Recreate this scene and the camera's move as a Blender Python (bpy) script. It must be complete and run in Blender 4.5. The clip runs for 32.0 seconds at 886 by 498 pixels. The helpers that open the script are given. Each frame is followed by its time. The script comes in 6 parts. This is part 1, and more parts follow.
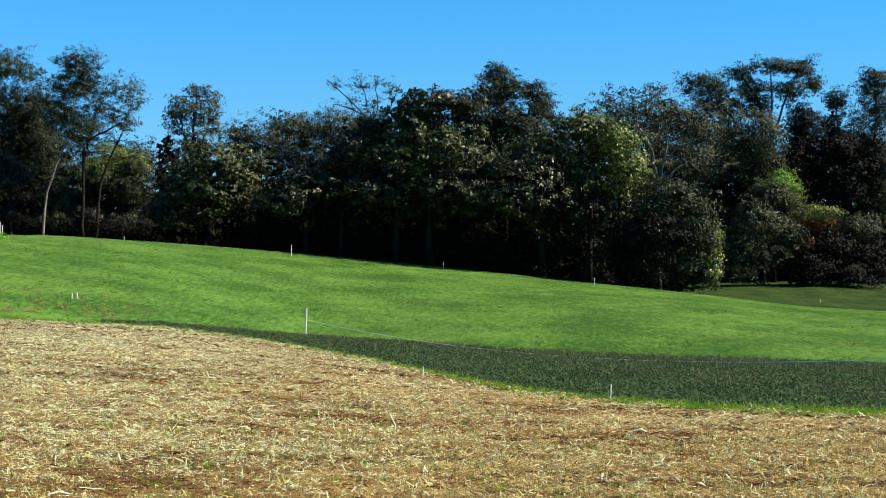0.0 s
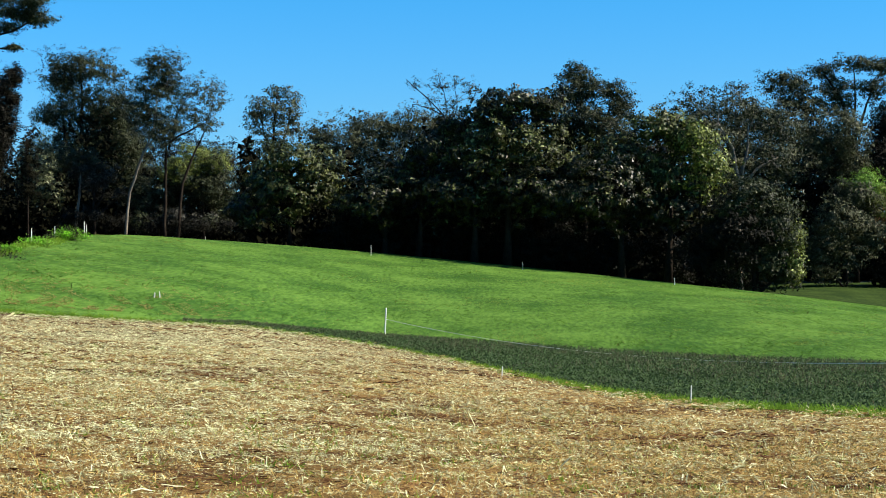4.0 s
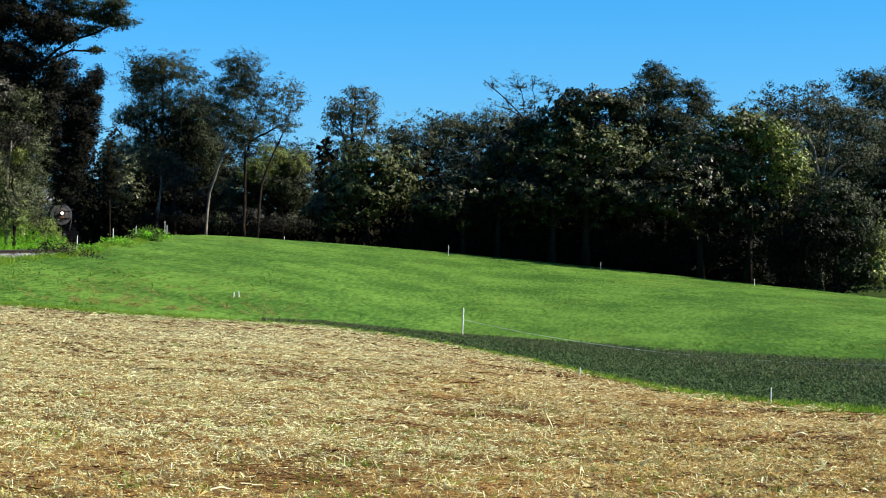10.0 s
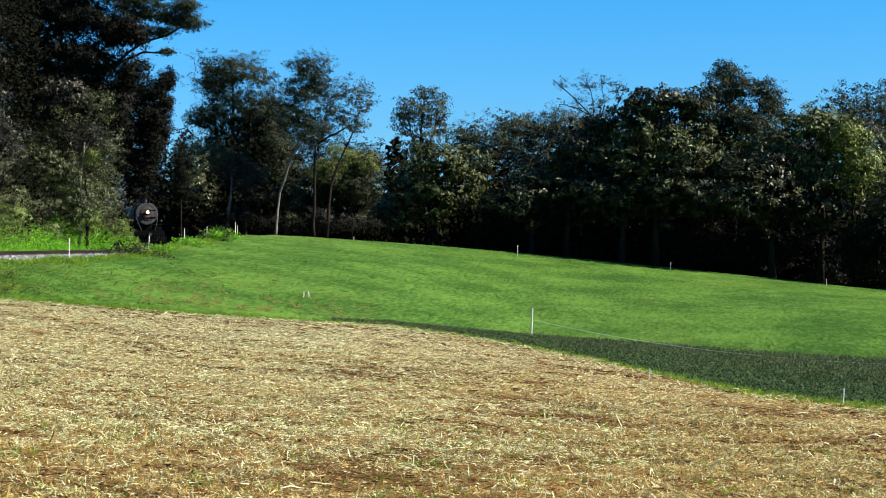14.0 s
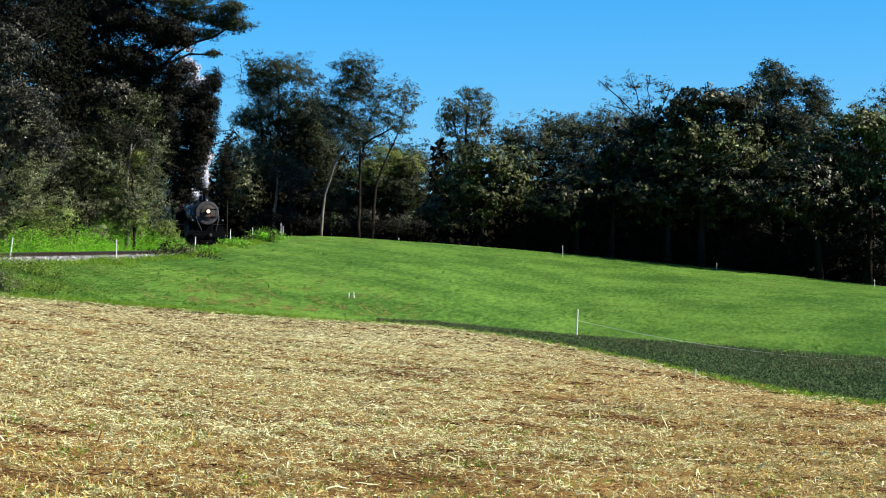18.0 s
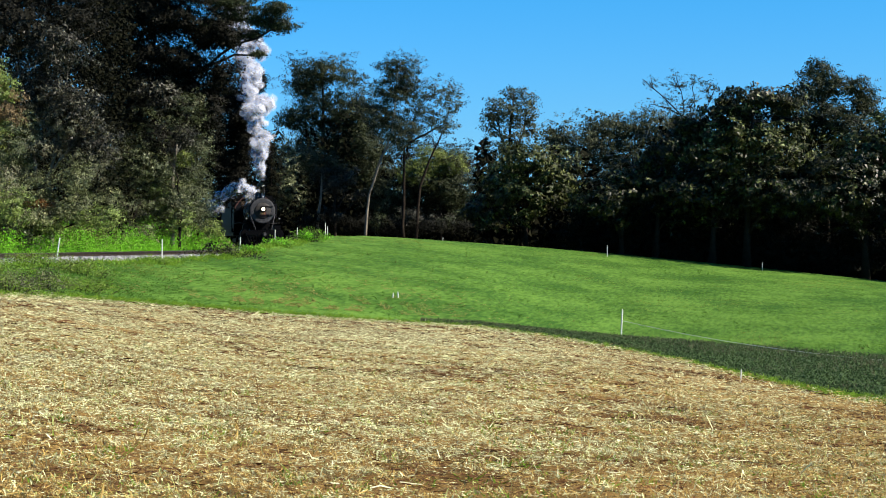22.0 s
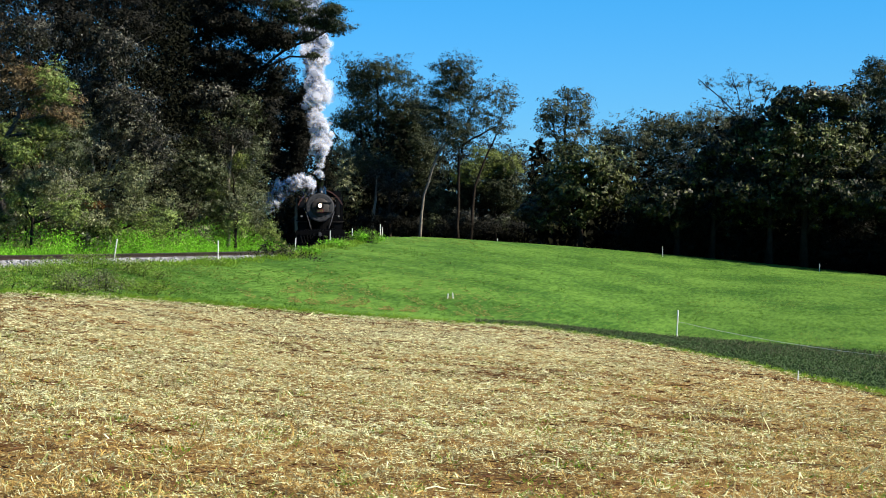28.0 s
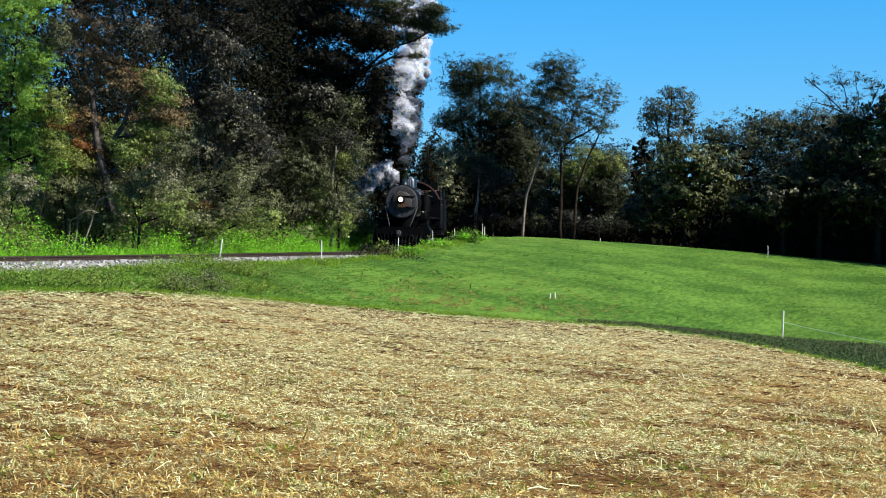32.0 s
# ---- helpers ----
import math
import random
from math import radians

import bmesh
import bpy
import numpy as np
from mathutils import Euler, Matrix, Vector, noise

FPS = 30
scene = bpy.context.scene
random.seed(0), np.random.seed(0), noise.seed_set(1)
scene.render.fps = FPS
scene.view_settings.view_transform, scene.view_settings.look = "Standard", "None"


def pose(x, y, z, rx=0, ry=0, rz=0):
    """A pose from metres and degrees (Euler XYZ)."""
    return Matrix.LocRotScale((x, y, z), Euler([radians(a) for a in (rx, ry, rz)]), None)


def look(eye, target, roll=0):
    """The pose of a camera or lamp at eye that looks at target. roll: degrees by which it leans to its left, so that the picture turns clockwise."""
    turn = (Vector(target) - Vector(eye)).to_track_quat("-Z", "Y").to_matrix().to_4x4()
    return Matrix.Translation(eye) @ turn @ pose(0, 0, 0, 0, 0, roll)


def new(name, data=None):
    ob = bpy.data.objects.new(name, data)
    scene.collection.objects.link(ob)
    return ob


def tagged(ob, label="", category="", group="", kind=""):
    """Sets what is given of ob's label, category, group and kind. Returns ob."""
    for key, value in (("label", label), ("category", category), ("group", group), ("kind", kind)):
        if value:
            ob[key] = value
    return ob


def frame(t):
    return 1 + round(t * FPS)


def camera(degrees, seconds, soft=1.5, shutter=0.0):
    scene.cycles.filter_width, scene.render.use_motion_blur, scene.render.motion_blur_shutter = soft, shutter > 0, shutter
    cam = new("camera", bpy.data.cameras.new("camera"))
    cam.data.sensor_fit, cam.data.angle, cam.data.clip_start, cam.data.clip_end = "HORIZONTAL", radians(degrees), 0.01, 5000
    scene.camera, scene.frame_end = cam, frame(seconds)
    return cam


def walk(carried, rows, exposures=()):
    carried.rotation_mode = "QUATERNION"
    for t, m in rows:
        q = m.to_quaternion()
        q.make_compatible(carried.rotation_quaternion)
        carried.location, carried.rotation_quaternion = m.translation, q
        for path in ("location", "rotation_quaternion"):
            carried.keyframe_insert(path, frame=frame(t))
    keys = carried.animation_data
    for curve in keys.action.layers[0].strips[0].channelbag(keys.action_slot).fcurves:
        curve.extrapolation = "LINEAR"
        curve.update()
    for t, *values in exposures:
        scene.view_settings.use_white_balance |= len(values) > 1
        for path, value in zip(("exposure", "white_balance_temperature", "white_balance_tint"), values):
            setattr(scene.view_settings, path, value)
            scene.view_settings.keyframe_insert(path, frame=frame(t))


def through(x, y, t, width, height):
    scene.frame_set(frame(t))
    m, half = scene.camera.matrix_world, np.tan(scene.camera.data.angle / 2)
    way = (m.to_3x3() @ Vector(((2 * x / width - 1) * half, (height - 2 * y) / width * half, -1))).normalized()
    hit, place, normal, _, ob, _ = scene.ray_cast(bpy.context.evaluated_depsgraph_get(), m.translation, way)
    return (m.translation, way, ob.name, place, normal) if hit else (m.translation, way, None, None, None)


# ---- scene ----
cam = camera(30.74, 32.0, soft=1.0)
EYE = 1.7
# seconds, turn to the left, tilt, lean
ROWS = [
    (0, -0.000, -0.250, 0.000), (0.5, 0.357, -0.266, -0.021), (1, 0.564, -0.267, -0.005), (1.5, 0.711, -0.268, 0.020),
    (2, 0.936, -0.272, -0.011), (2.5, 1.370, -0.249, -0.019), (3, 2.007, -0.244, -0.018), (3.5, 2.487, -0.254, 0.007),
    (5.5, 3.441, -0.251, 0.016), (6, 3.694, -0.247, 0.016), (6.5, 4.019, -0.242, 0.021), (7, 4.357, -0.249, 0.030),
    (7.5, 4.595, -0.239, 0.034), (8, 4.759, -0.238, 0.024), (8.5, 4.892, -0.241, 0.027), (9, 5.091, -0.239, 0.025),
    (9.5, 5.351, -0.248, 0.056), (10, 5.569, -0.249, 0.064), (10.5, 5.738, -0.247, 0.044), (11, 5.875, -0.255, 0.029),
    (11.5, 6.155, -0.234, 0.047), (12, 6.581, -0.232, 0.049), (12.5, 7.073, -0.231, 0.016), (13, 7.538, -0.251, 0.037),
    (13.5, 7.799, -0.245, 0.015), (14, 8.021, -0.251, 0.033), (14.5, 8.245, -0.249, 0.026), (16.5, 9.083, -0.242, 0.018),
    (17, 9.239, -0.240, 0.023), (17.5, 9.396, -0.241, 0.031), (18, 9.621, -0.225, -0.002), (18.5, 9.969, -0.219, -0.006),
    (19, 10.245, -0.233, 0.012), (19.5, 10.385, -0.224, 0.007), (20, 10.464, -0.227, -0.022), (20.5, 10.595, -0.236, 0.006),
    (21, 10.854, -0.220, -0.012), (21.5, 11.068, -0.228, -0.024), (22, 11.187, -0.227, -0.013), (22.5, 11.299, -0.229, -0.019),
    (23, 11.386, -0.227, -0.015), (23.5, 11.511, -0.225, -0.021), (24, 11.641, -0.227, -0.030), (24.5, 11.826, -0.213, -0.027),
    (25, 11.970, -0.227, -0.037), (25.5, 12.137, -0.207, -0.038), (27.5, 12.878, -0.213, -0.035), (28, 13.132, -0.196, -0.069),
    (28.5, 13.471, -0.196, -0.073), (29, 13.798, -0.202, -0.072), (29.5, 14.068, -0.199, -0.081), (30, 14.403, -0.191, -0.084),
    (30.5, 14.982, -0.186, -0.083), (31, 15.665, -0.189, -0.088), (31.5, 16.262, -0.181, -0.069), (32, 16.769, -0.196, -0.075),
]
walk(cam, [(t, pose(0, 0, EYE, 0, 0, turn) @ pose(0, 0, 0, 90 + tilt) @ pose(0, 0, 0, 0, 0, lean)) for t, turn, tilt, lean in ROWS])

# ---- light ----
SUN_AZ, SUN_EL = 95.0, 38.0  # degrees to the right of the first view, and above the horizon
world = bpy.data.worlds.new("sky")
scene.world = world
world.use_nodes = True
wn, wl = world.node_tree.nodes, world.node_tree.links
sky = wn.new("ShaderNodeTexSky")
sky.sky_type, sky.sun_disc = "NISHITA", False
sky.sun_elevation, sky.sun_rotation = radians(SUN_EL), radians(SUN_AZ)
sky.air_density, sky.dust_density, sky.ozone_density = 1.0, 0.2, 4.0
tint = wn.new("ShaderNodeMix")
tint.data_type, tint.blend_type = "RGBA", "MULTIPLY"
tint.inputs["Factor"].default_value = 1.0
height, low_high, milky = wn.new("ShaderNodeTexCoord"), wn.new("ShaderNodeSeparateXYZ"), wn.new("ShaderNodeMapRange")
blend = wn.new("ShaderNodeMix")
blend.data_type = "RGBA"
milky.inputs["From Min"].default_value, milky.inputs["From Max"].default_value = 0.05, 0.17
blend.inputs["A"].default_value, blend.inputs["B"].default_value = (0.45, 0.955, 1.46, 1), (0.24, 1.06, 1.56, 1)
wl.new(height.outputs["Generated"], low_high.inputs["Vector"])
wl.new(low_high.outputs["Z"], milky.inputs["Value"])
wl.new(milky.outputs["Result"], blend.inputs["Factor"])
wl.new(blend.outputs["Result"], tint.inputs["B"])
wl.new(sky.outputs["Color"], tint.inputs["A"])
wl.new(tint.outputs["Result"], wn["Background"].inputs["Color"])
wn["Background"].inputs["Strength"].default_value = 0.046
scene.view_settings.exposure = 1.28
sun = new("sun", bpy.data.lights.new("sun", "SUN"))
sun.data.energy, sun.data.angle, sun.data.color = 5.0, radians(0.5), (1.0, 0.92, 0.78)
az, el = radians(SUN_AZ), radians(SUN_EL)
sun.matrix_world = look((0, 0, 60), (-math.sin(az) * math.cos(el), -math.cos(az) * math.cos(el), 60 - math.sin(el)))

# ---- materials ----


def material(name, dark, light, rough=0.8, scale=3.0, bump=0.0, metal=0.0, spec=0.5, island=0.0, through=0.0, fine=8.0, stretch=(1.0, 1.0, 1.0), span=0.3):
    """A procedural surface between two colours, varied at a coarse and a fine scale."""
    m = bpy.data.materials.new(name)
    m.use_nodes = True
    n, l = m.node_tree.nodes, m.node_tree.links
    b = n["Principled BSDF"]
    b.inputs["Roughness"].default_value, b.inputs["Metallic"].default_value = rough, metal
    b.inputs["Specular IOR Level"].default_value = spec
    co = n.new("ShaderNodeTexCoord")
    big, small = n.new("ShaderNodeTexNoise"), n.new("ShaderNodeTexNoise")
    big.inputs["Scale"].default_value, small.inputs["Scale"].default_value = scale, scale * fine
    big.inputs["Detail"].default_value, small.inputs["Detail"].default_value = 4, 6
    place_at = n.new("ShaderNodeMapping")
    place_at.inputs["Scale"].default_value = stretch
    l.new(co.outputs["Object"], place_at.inputs["Vector"])
    l.new(co.outputs["Object"], big.inputs["Vector"])
    l.new(place_at.outputs["Vector"], small.inputs["Vector"])
    add = n.new("ShaderNodeMath")
    add.operation = "ADD"
    l.new(big.outputs["Fac"], add.inputs[0])
    l.new(small.outputs["Fac"], add.inputs[1])
    fac = n.new("ShaderNodeMapRange")
    fac.inputs["From Min"].default_value, fac.inputs["From Max"].default_value = 1 - span, 1 + span
    l.new(add.outputs[0], fac.inputs["Value"])
    value = fac.outputs["Result"]
    if island:
        geo, mix = n.new("ShaderNodeNewGeometry"), n.new("ShaderNodeMix")
        mix.inputs["Factor"].default_value = island
        l.new(value, mix.inputs["A"])
        l.new(geo.outputs["Random Per Island"], mix.inputs["B"])
        value = mix.outputs["Result"]
    ramp = n.new("ShaderNodeValToRGB")
    ramp.color_ramp.elements[0].color, ramp.color_ramp.elements[1].color = (*dark, 1), (*light, 1)
    l.new(value, ramp.inputs["Fac"])
    l.new(ramp.outputs["Color"], b.inputs["Base Color"])
    if bump:
        bp = n.new("ShaderNodeBump")
        bp.inputs["Strength"].default_value, bp.inputs["Distance"].default_value = bump, 0.05
        l.new(small.outputs["Fac"], bp.inputs["Height"])
        l.new(bp.outputs["Normal"], b.inputs["Normal"])
    if through:
        tr, mx = n.new("ShaderNodeBsdfTranslucent"), n.new("ShaderNodeMixShader")
        mx.inputs["Fac"].default_value = through
        l.new(ramp.outputs["Color"], tr.inputs["Color"])
        l.new(b.outputs["BSDF"], mx.inputs[1])
        l.new(tr.outputs["BSDF"], mx.inputs[2])
        l.new(mx.outputs["Shader"], n["Material Output"].inputs["Surface"])
    return m


def glow(name, colour, strength):
    m = bpy.data.materials.new(name)
    m.use_nodes = True
    b = m.node_tree.nodes["Principled BSDF"]
    b.inputs["Base Color"].default_value = (*colour, 1)
    b.inputs["Emission Color"].default_value = (*colour, 1)
    b.inputs["Emission Strength"].default_value = strength
    return m


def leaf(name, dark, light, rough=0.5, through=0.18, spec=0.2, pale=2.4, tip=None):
    """Foliage: mostly dull leaves, with a few pale ones among them as painted glints."""
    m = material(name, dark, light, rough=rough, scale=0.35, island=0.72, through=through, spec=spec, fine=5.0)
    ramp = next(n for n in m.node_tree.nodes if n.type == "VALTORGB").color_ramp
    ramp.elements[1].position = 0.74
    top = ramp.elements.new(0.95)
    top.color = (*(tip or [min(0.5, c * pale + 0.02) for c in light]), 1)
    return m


SOIL = material("tilled_soil", (0.055, 0.029, 0.009), (0.25, 0.152, 0.050), 0.95, 0.5, 0.7, spec=0.05, fine=90, stretch=(0.45, 1.2, 1.0), span=0.24)
MEADOW = material("meadow_turf", (0.026, 0.069, 0.011), (0.083, 0.160, 0.026), 0.95, 0.22, 0.0, spec=0.03, fine=30, span=0.2, stretch=(1.0, 0.22, 1.0))
# Dull grass, darkened further so that its colour stands for tree shade.
DULLMEADOW = material("shade_dulled_grass", (0.013, 0.026, 0.006), (0.034, 0.056, 0.012), 0.95, 0.5, 0.0, spec=0.03, fine=9, span=0.2)
CROP = material("alfalfa_ground", (0.018, 0.030, 0.011), (0.040, 0.058, 0.022), 0.9, 0.4, 0.4, spec=0.04, fine=12)
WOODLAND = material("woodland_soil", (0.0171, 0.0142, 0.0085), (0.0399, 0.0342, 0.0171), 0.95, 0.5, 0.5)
STRAW = material("dry_stalk", (0.12, 0.092, 0.032), (0.80, 0.83, 0.48), 0.8, 0.25, island=0.85, through=0.15, spec=0.1)
OLDSTRAW = material("weathered_straw", (0.095, 0.043, 0.010), (0.55, 0.39, 0.135), 0.8, 0.25, island=0.85, through=0.15, spec=0.08)
BLADE = material("grass_blade", (0.033, 0.088, 0.012), (0.119, 0.224, 0.034), 0.8, 0.3, island=0.6, through=0.5, spec=0.04)
DRYGRASS = material("dry_grass", (0.17, 0.125, 0.04), (0.29, 0.235, 0.09), 0.8, 0.5, island=0.6, through=0.3, spec=0.04)
ALFALFA = material("alfalfa_leaf", (0.018, 0.035, 0.012), (0.077, 0.124, 0.045), 0.7, 0.4, island=0.75, through=0.25, spec=0.06)
WEED = material("bank_weed", (0.060, 0.175, 0.009), (0.21, 0.53, 0.032), 0.6, 0.35, island=0.5, through=0.35, spec=0.08)
BARK = material("dark_bark", (0.008, 0.006, 0.005), (0.030, 0.024, 0.018), 0.95, 3.0, 0.6, spec=0.02)
GREYBARK = material("grey_bark", (0.022, 0.019, 0.017), (0.105, 0.092, 0.083), 0.9, 2.5, 0.6, spec=0.04)
PALEBARK = material("pale_bark", (0.075, 0.062, 0.045), (0.20, 0.175, 0.13), 0.85, 2.0, 0.5)
LEAF = {
    # Near-black; some clumps take it to stand for shade on the foliage.
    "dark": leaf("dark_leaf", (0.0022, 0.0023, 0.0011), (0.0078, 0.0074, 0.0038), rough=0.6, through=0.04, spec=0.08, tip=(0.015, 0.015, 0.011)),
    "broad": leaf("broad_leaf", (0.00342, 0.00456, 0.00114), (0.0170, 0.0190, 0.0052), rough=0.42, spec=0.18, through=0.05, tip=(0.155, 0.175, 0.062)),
    # Lighter copy of the broad leaf, with sunlight put into the colour.
    "sunny": leaf("sun_painted_broad_leaf", (0.005, 0.0065, 0.0013), (0.042, 0.051, 0.011), through=0.08, spec=0.18, tip=(0.27, 0.30, 0.12)),
    "green": leaf("green_leaf", (0.024, 0.036, 0.006), (0.125, 0.152, 0.028), through=0.18),
    "bright": leaf("bright_leaf", (0.055, 0.125, 0.015), (0.155, 0.280, 0.038), through=0.36, spec=0.15, pale=1.6),
    "brown": leaf("brownish_leaf", (0.016, 0.0185, 0.008), (0.053, 0.059, 0.027), through=0.12, spec=0.12),
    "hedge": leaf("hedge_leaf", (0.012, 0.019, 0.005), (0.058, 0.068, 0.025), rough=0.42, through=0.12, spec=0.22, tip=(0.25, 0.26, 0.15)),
    # Black leaf whose pale grey tip colour imitates glossy glints.
    "glint": leaf("painted_glint_leaf", (0.0032, 0.0034, 0.0018), (0.0165, 0.0165, 0.0098), rough=0.42, through=0.05, spec=0.15, tip=(0.17, 0.17, 0.12)),
    "russet": leaf("russet_leaf", (0.036, 0.024, 0.012), (0.150, 0.105, 0.050), through=0.15, spec=0.15, pale=1.6),
    "rust": leaf("rusty_leaf", (0.07, 0.026, 0.010), (0.21, 0.10, 0.03), through=0.25, spec=0.1, pale=1.6),
    "olive": leaf("olive_leaf", (0.0065, 0.0085, 0.003), (0.029, 0.036, 0.013), through=0.06, spec=0.12, pale=1.5),
    # Near-black leaf with the shade of the inner wood put into its colour.
    "deep": leaf("shade_deep_leaf", (0.0020, 0.0024, 0.0010), (0.0070, 0.0072, 0.0030), through=0.03, spec=0.05, rough=0.8, tip=(0.009, 0.009, 0.004)),
    "dull": leaf("dull_leaf", (0.017, 0.023, 0.009), (0.120, 0.134, 0.052), rough=0.42, through=0.18, spec=0.28, tip=(0.40, 0.41, 0.22)),
    "bramble": leaf("bramble_leaf", (0.026, 0.044, 0.009), (0.155, 0.205, 0.045), rough=0.42, through=0.22, spec=0.25, pale=2.0),
    "pale": leaf("greyish_leaf", (0.022, 0.023, 0.012), (0.140, 0.138, 0.080), rough=0.42, spec=0.25, tip=(0.34, 0.35, 0.24)),
}
POSTWHITE = material("white_plastic", (0.453, 0.453, 0.423), (0.599, 0.599, 0.569), 0.5, 4.0, 0.1)
WIRE = material("pale_polywire", (0.74, 0.72, 0.62), (0.88, 0.86, 0.78), 0.6, 6.0, spec=0.1)
STEEL = material("rail_steel", (0.0285, 0.0171, 0.0114), (0.074, 0.0484, 0.0342), 0.5, 6.0, 0.3, metal=0.7)
RAILTOP = material("polished_railhead", (0.2, 0.188, 0.176), (0.342, 0.33, 0.314), 0.3, 6.0, metal=1.0)
TIE = material("creosoted_timber", (0.0142, 0.0102, 0.00683), (0.0512, 0.037, 0.0256), 0.9, 4.0, 0.6, spec=0.06)
STONE = material("limestone_ballast", (0.126, 0.126, 0.131), (0.353, 0.347, 0.353), 0.9, 4.0, island=0.8, spec=0.06)
BALLAST = material("ballast_bed", (0.0796, 0.0796, 0.0796), (0.239, 0.233, 0.233), 0.95, 2.0, 0.9, fine=10, spec=0.06)
BLACK = material("black_engine_paint", (0.0012, 0.0012, 0.0014), (0.004, 0.004, 0.0045), 0.45, 3.0, 0.0, spec=0.04)
GLOSSBLACK = material("glossy_boiler_paint", (0.0014, 0.0014, 0.0017), (0.004, 0.004, 0.0048), 0.24, 3.0, 0.0, spec=0.6)
GRAPHITE = material("graphite_smokebox", (0.026, 0.026, 0.029), (0.055, 0.056, 0.062), 0.7, 5.0, 0.1, spec=0.1)
BRASS = material("brass", (0.257, 0.159, 0.0456), (0.427, 0.296, 0.114), 0.35, 6.0, metal=0.9)
REDPAINT = material("dark_red_paint", (0.0569, 0.00683, 0.00569), (0.114, 0.0171, 0.0126), 0.45, 4.0)
ROD = material("bright_steel", (0.045, 0.045, 0.047), (0.10, 0.10, 0.10), 0.5, 6.0, metal=0.5)
DARKGLASS = material("dark_glass", (0.004, 0.004, 0.005), (0.008, 0.008, 0.01), 0.25, 3.0, spec=0.15)
LAMP = glow("headlamp_glass", (1.0, 0.84, 0.62), 0.9)

# ---- helpers for building ----


def finish(name, verts, faces, mat, parent=None, smooth=False, label=""):
    me = bpy.data.meshes.new(name)
    me.from_pydata([tuple(v) for v in verts], [], faces)
    me.materials.append(mat)
    if smooth:
        me.polygons.foreach_set("use_smooth", [True] * len(me.polygons))
    ob = new(name, me)
    if parent:
        ob.parent = parent
    return tagged(ob, label)


def quads(name, verts, mat, parent=None, label=""):
    """One mesh of loose flat pieces out of an array of shape (n, corners, 3)."""
    verts = np.asarray(verts, dtype=np.float32)
    k, m = verts.shape[:2]
    me = bpy.data.meshes.new(name)
    me.vertices.add(m * k)
    me.vertices.foreach_set("co", verts.ravel())
    me.loops.add(m * k)
    me.loops.foreach_set("vertex_index", np.arange(m * k, dtype=np.int32))
    me.polygons.add(k)
    me.polygons.foreach_set("loop_start", np.arange(0, m * k, m, dtype=np.int32))
    me.update(calc_edges=True)
    me.materials.append(mat)
    ob = new(name, me)
    if parent:
        ob.parent = parent
    return tagged(ob, label)


def part(name, bm, mat, parent, label="", smooth=False):
    me = bpy.data.meshes.new(name)
    if smooth:
        for f in bm.faces:
            f.smooth = True
    bm.to_mesh(me)
    bm.free()
    me.materials.append(mat)
    ob = new(name, me)
    ob.parent = parent
    return tagged(ob, label)


def tube_mesh(points, radii, sides=7):
    """Vertices and faces of a tapered tube along points."""
    pts = [Vector(p) for p in points]
    verts, faces = [], []
    for i, p in enumerate(pts):
        way = (pts[min(i + 1, len(pts) - 1)] - pts[max(i - 1, 0)]).normalized()
        side = way.cross(Vector((0.31, 0.95, 0.11))).normalized()
        up = side.cross(way)
        for k in range(sides):
            a = 2 * math.pi * k / sides
            verts.append(p + radii[i] * (math.cos(a) * side + math.sin(a) * up))
    for i in range(len(pts) - 1):
        for k in range(sides):
            j = (k + 1) % sides
            faces.append((i * sides + k, i * sides + j, (i + 1) * sides + j, (i + 1) * sides + k))
    faces.append(tuple(range(sides))[::-1])
    faces.append(tuple((len(pts) - 1) * sides + k for k in range(sides)))
    return verts, faces


def merge(pieces):
    verts, faces = [], []
    for v, f in pieces:
        o = len(verts)
        verts += list(v)
        faces += [tuple(i + o for i in q) for q in f]
    return verts, faces


# ---- the lie of the land ----
AZ = np.array([-34.0, -31, -28, -25, -22, -19, -17, -15, -13, -10, -7.5, -5, -2.5, 0, 2.5, 5, 7.5, 10, 12.5, 15.5, 20])
EDGE_SLOPE = np.array([-0.0303, -0.0303, -0.0305, -0.0333, -0.0374, -0.0420, -0.0450, -0.0475, -0.0497, -0.0530, -0.0587, -0.0661, -0.0746, -0.0844, -0.0931, -0.0990, -0.1025, -0.1045, -0.1051, -0.1057, -0.1057])
EDGE_AWAY = np.array([34.0, 36, 38.5, 42, 45.5, 48.5, 50, 51, 52, 53, 50.5, 47, 41, 35, 30, 27, 25.5, 24.5, 24, 24, 24])
STRIP_SLOPE = np.array([-0.0287, -0.0287, -0.0289, -0.0317, -0.0358, -0.0404, -0.0434, -0.0459, -0.0487, -0.0508, -0.0550, -0.0587, -0.0614, -0.0643, -0.0672, -0.0696, -0.0713, -0.0722, -0.0731, -0.0742, -0.0742])
STRIP_AWAY = np.array([34.8, 36.8, 39.3, 42.8, 46.3, 49.3, 50.8, 51.8, 53, 57, 61, 63, 62, 60, 58, 56, 55, 54, 53.5, 53, 53])
CREST_SLOPE = np.array([-0.0171, -0.0171, -0.0135, -0.0113, -0.0098, -0.0072, 0.0004, 0.0048, 0.0034, -0.0001, -0.0035, -0.0071, -0.0113, -0.0155, -0.0201, -0.0247, -0.0291, -0.0339, -0.0394, -0.0424, -0.0424])
CREST_AWAY = np.array([40.5, 43.3, 46.5, 50.8, 56.8, 65.8, 77, 90, 95, 100, 102, 104, 104, 104, 102, 100, 98, 96, 98, 100, 100])
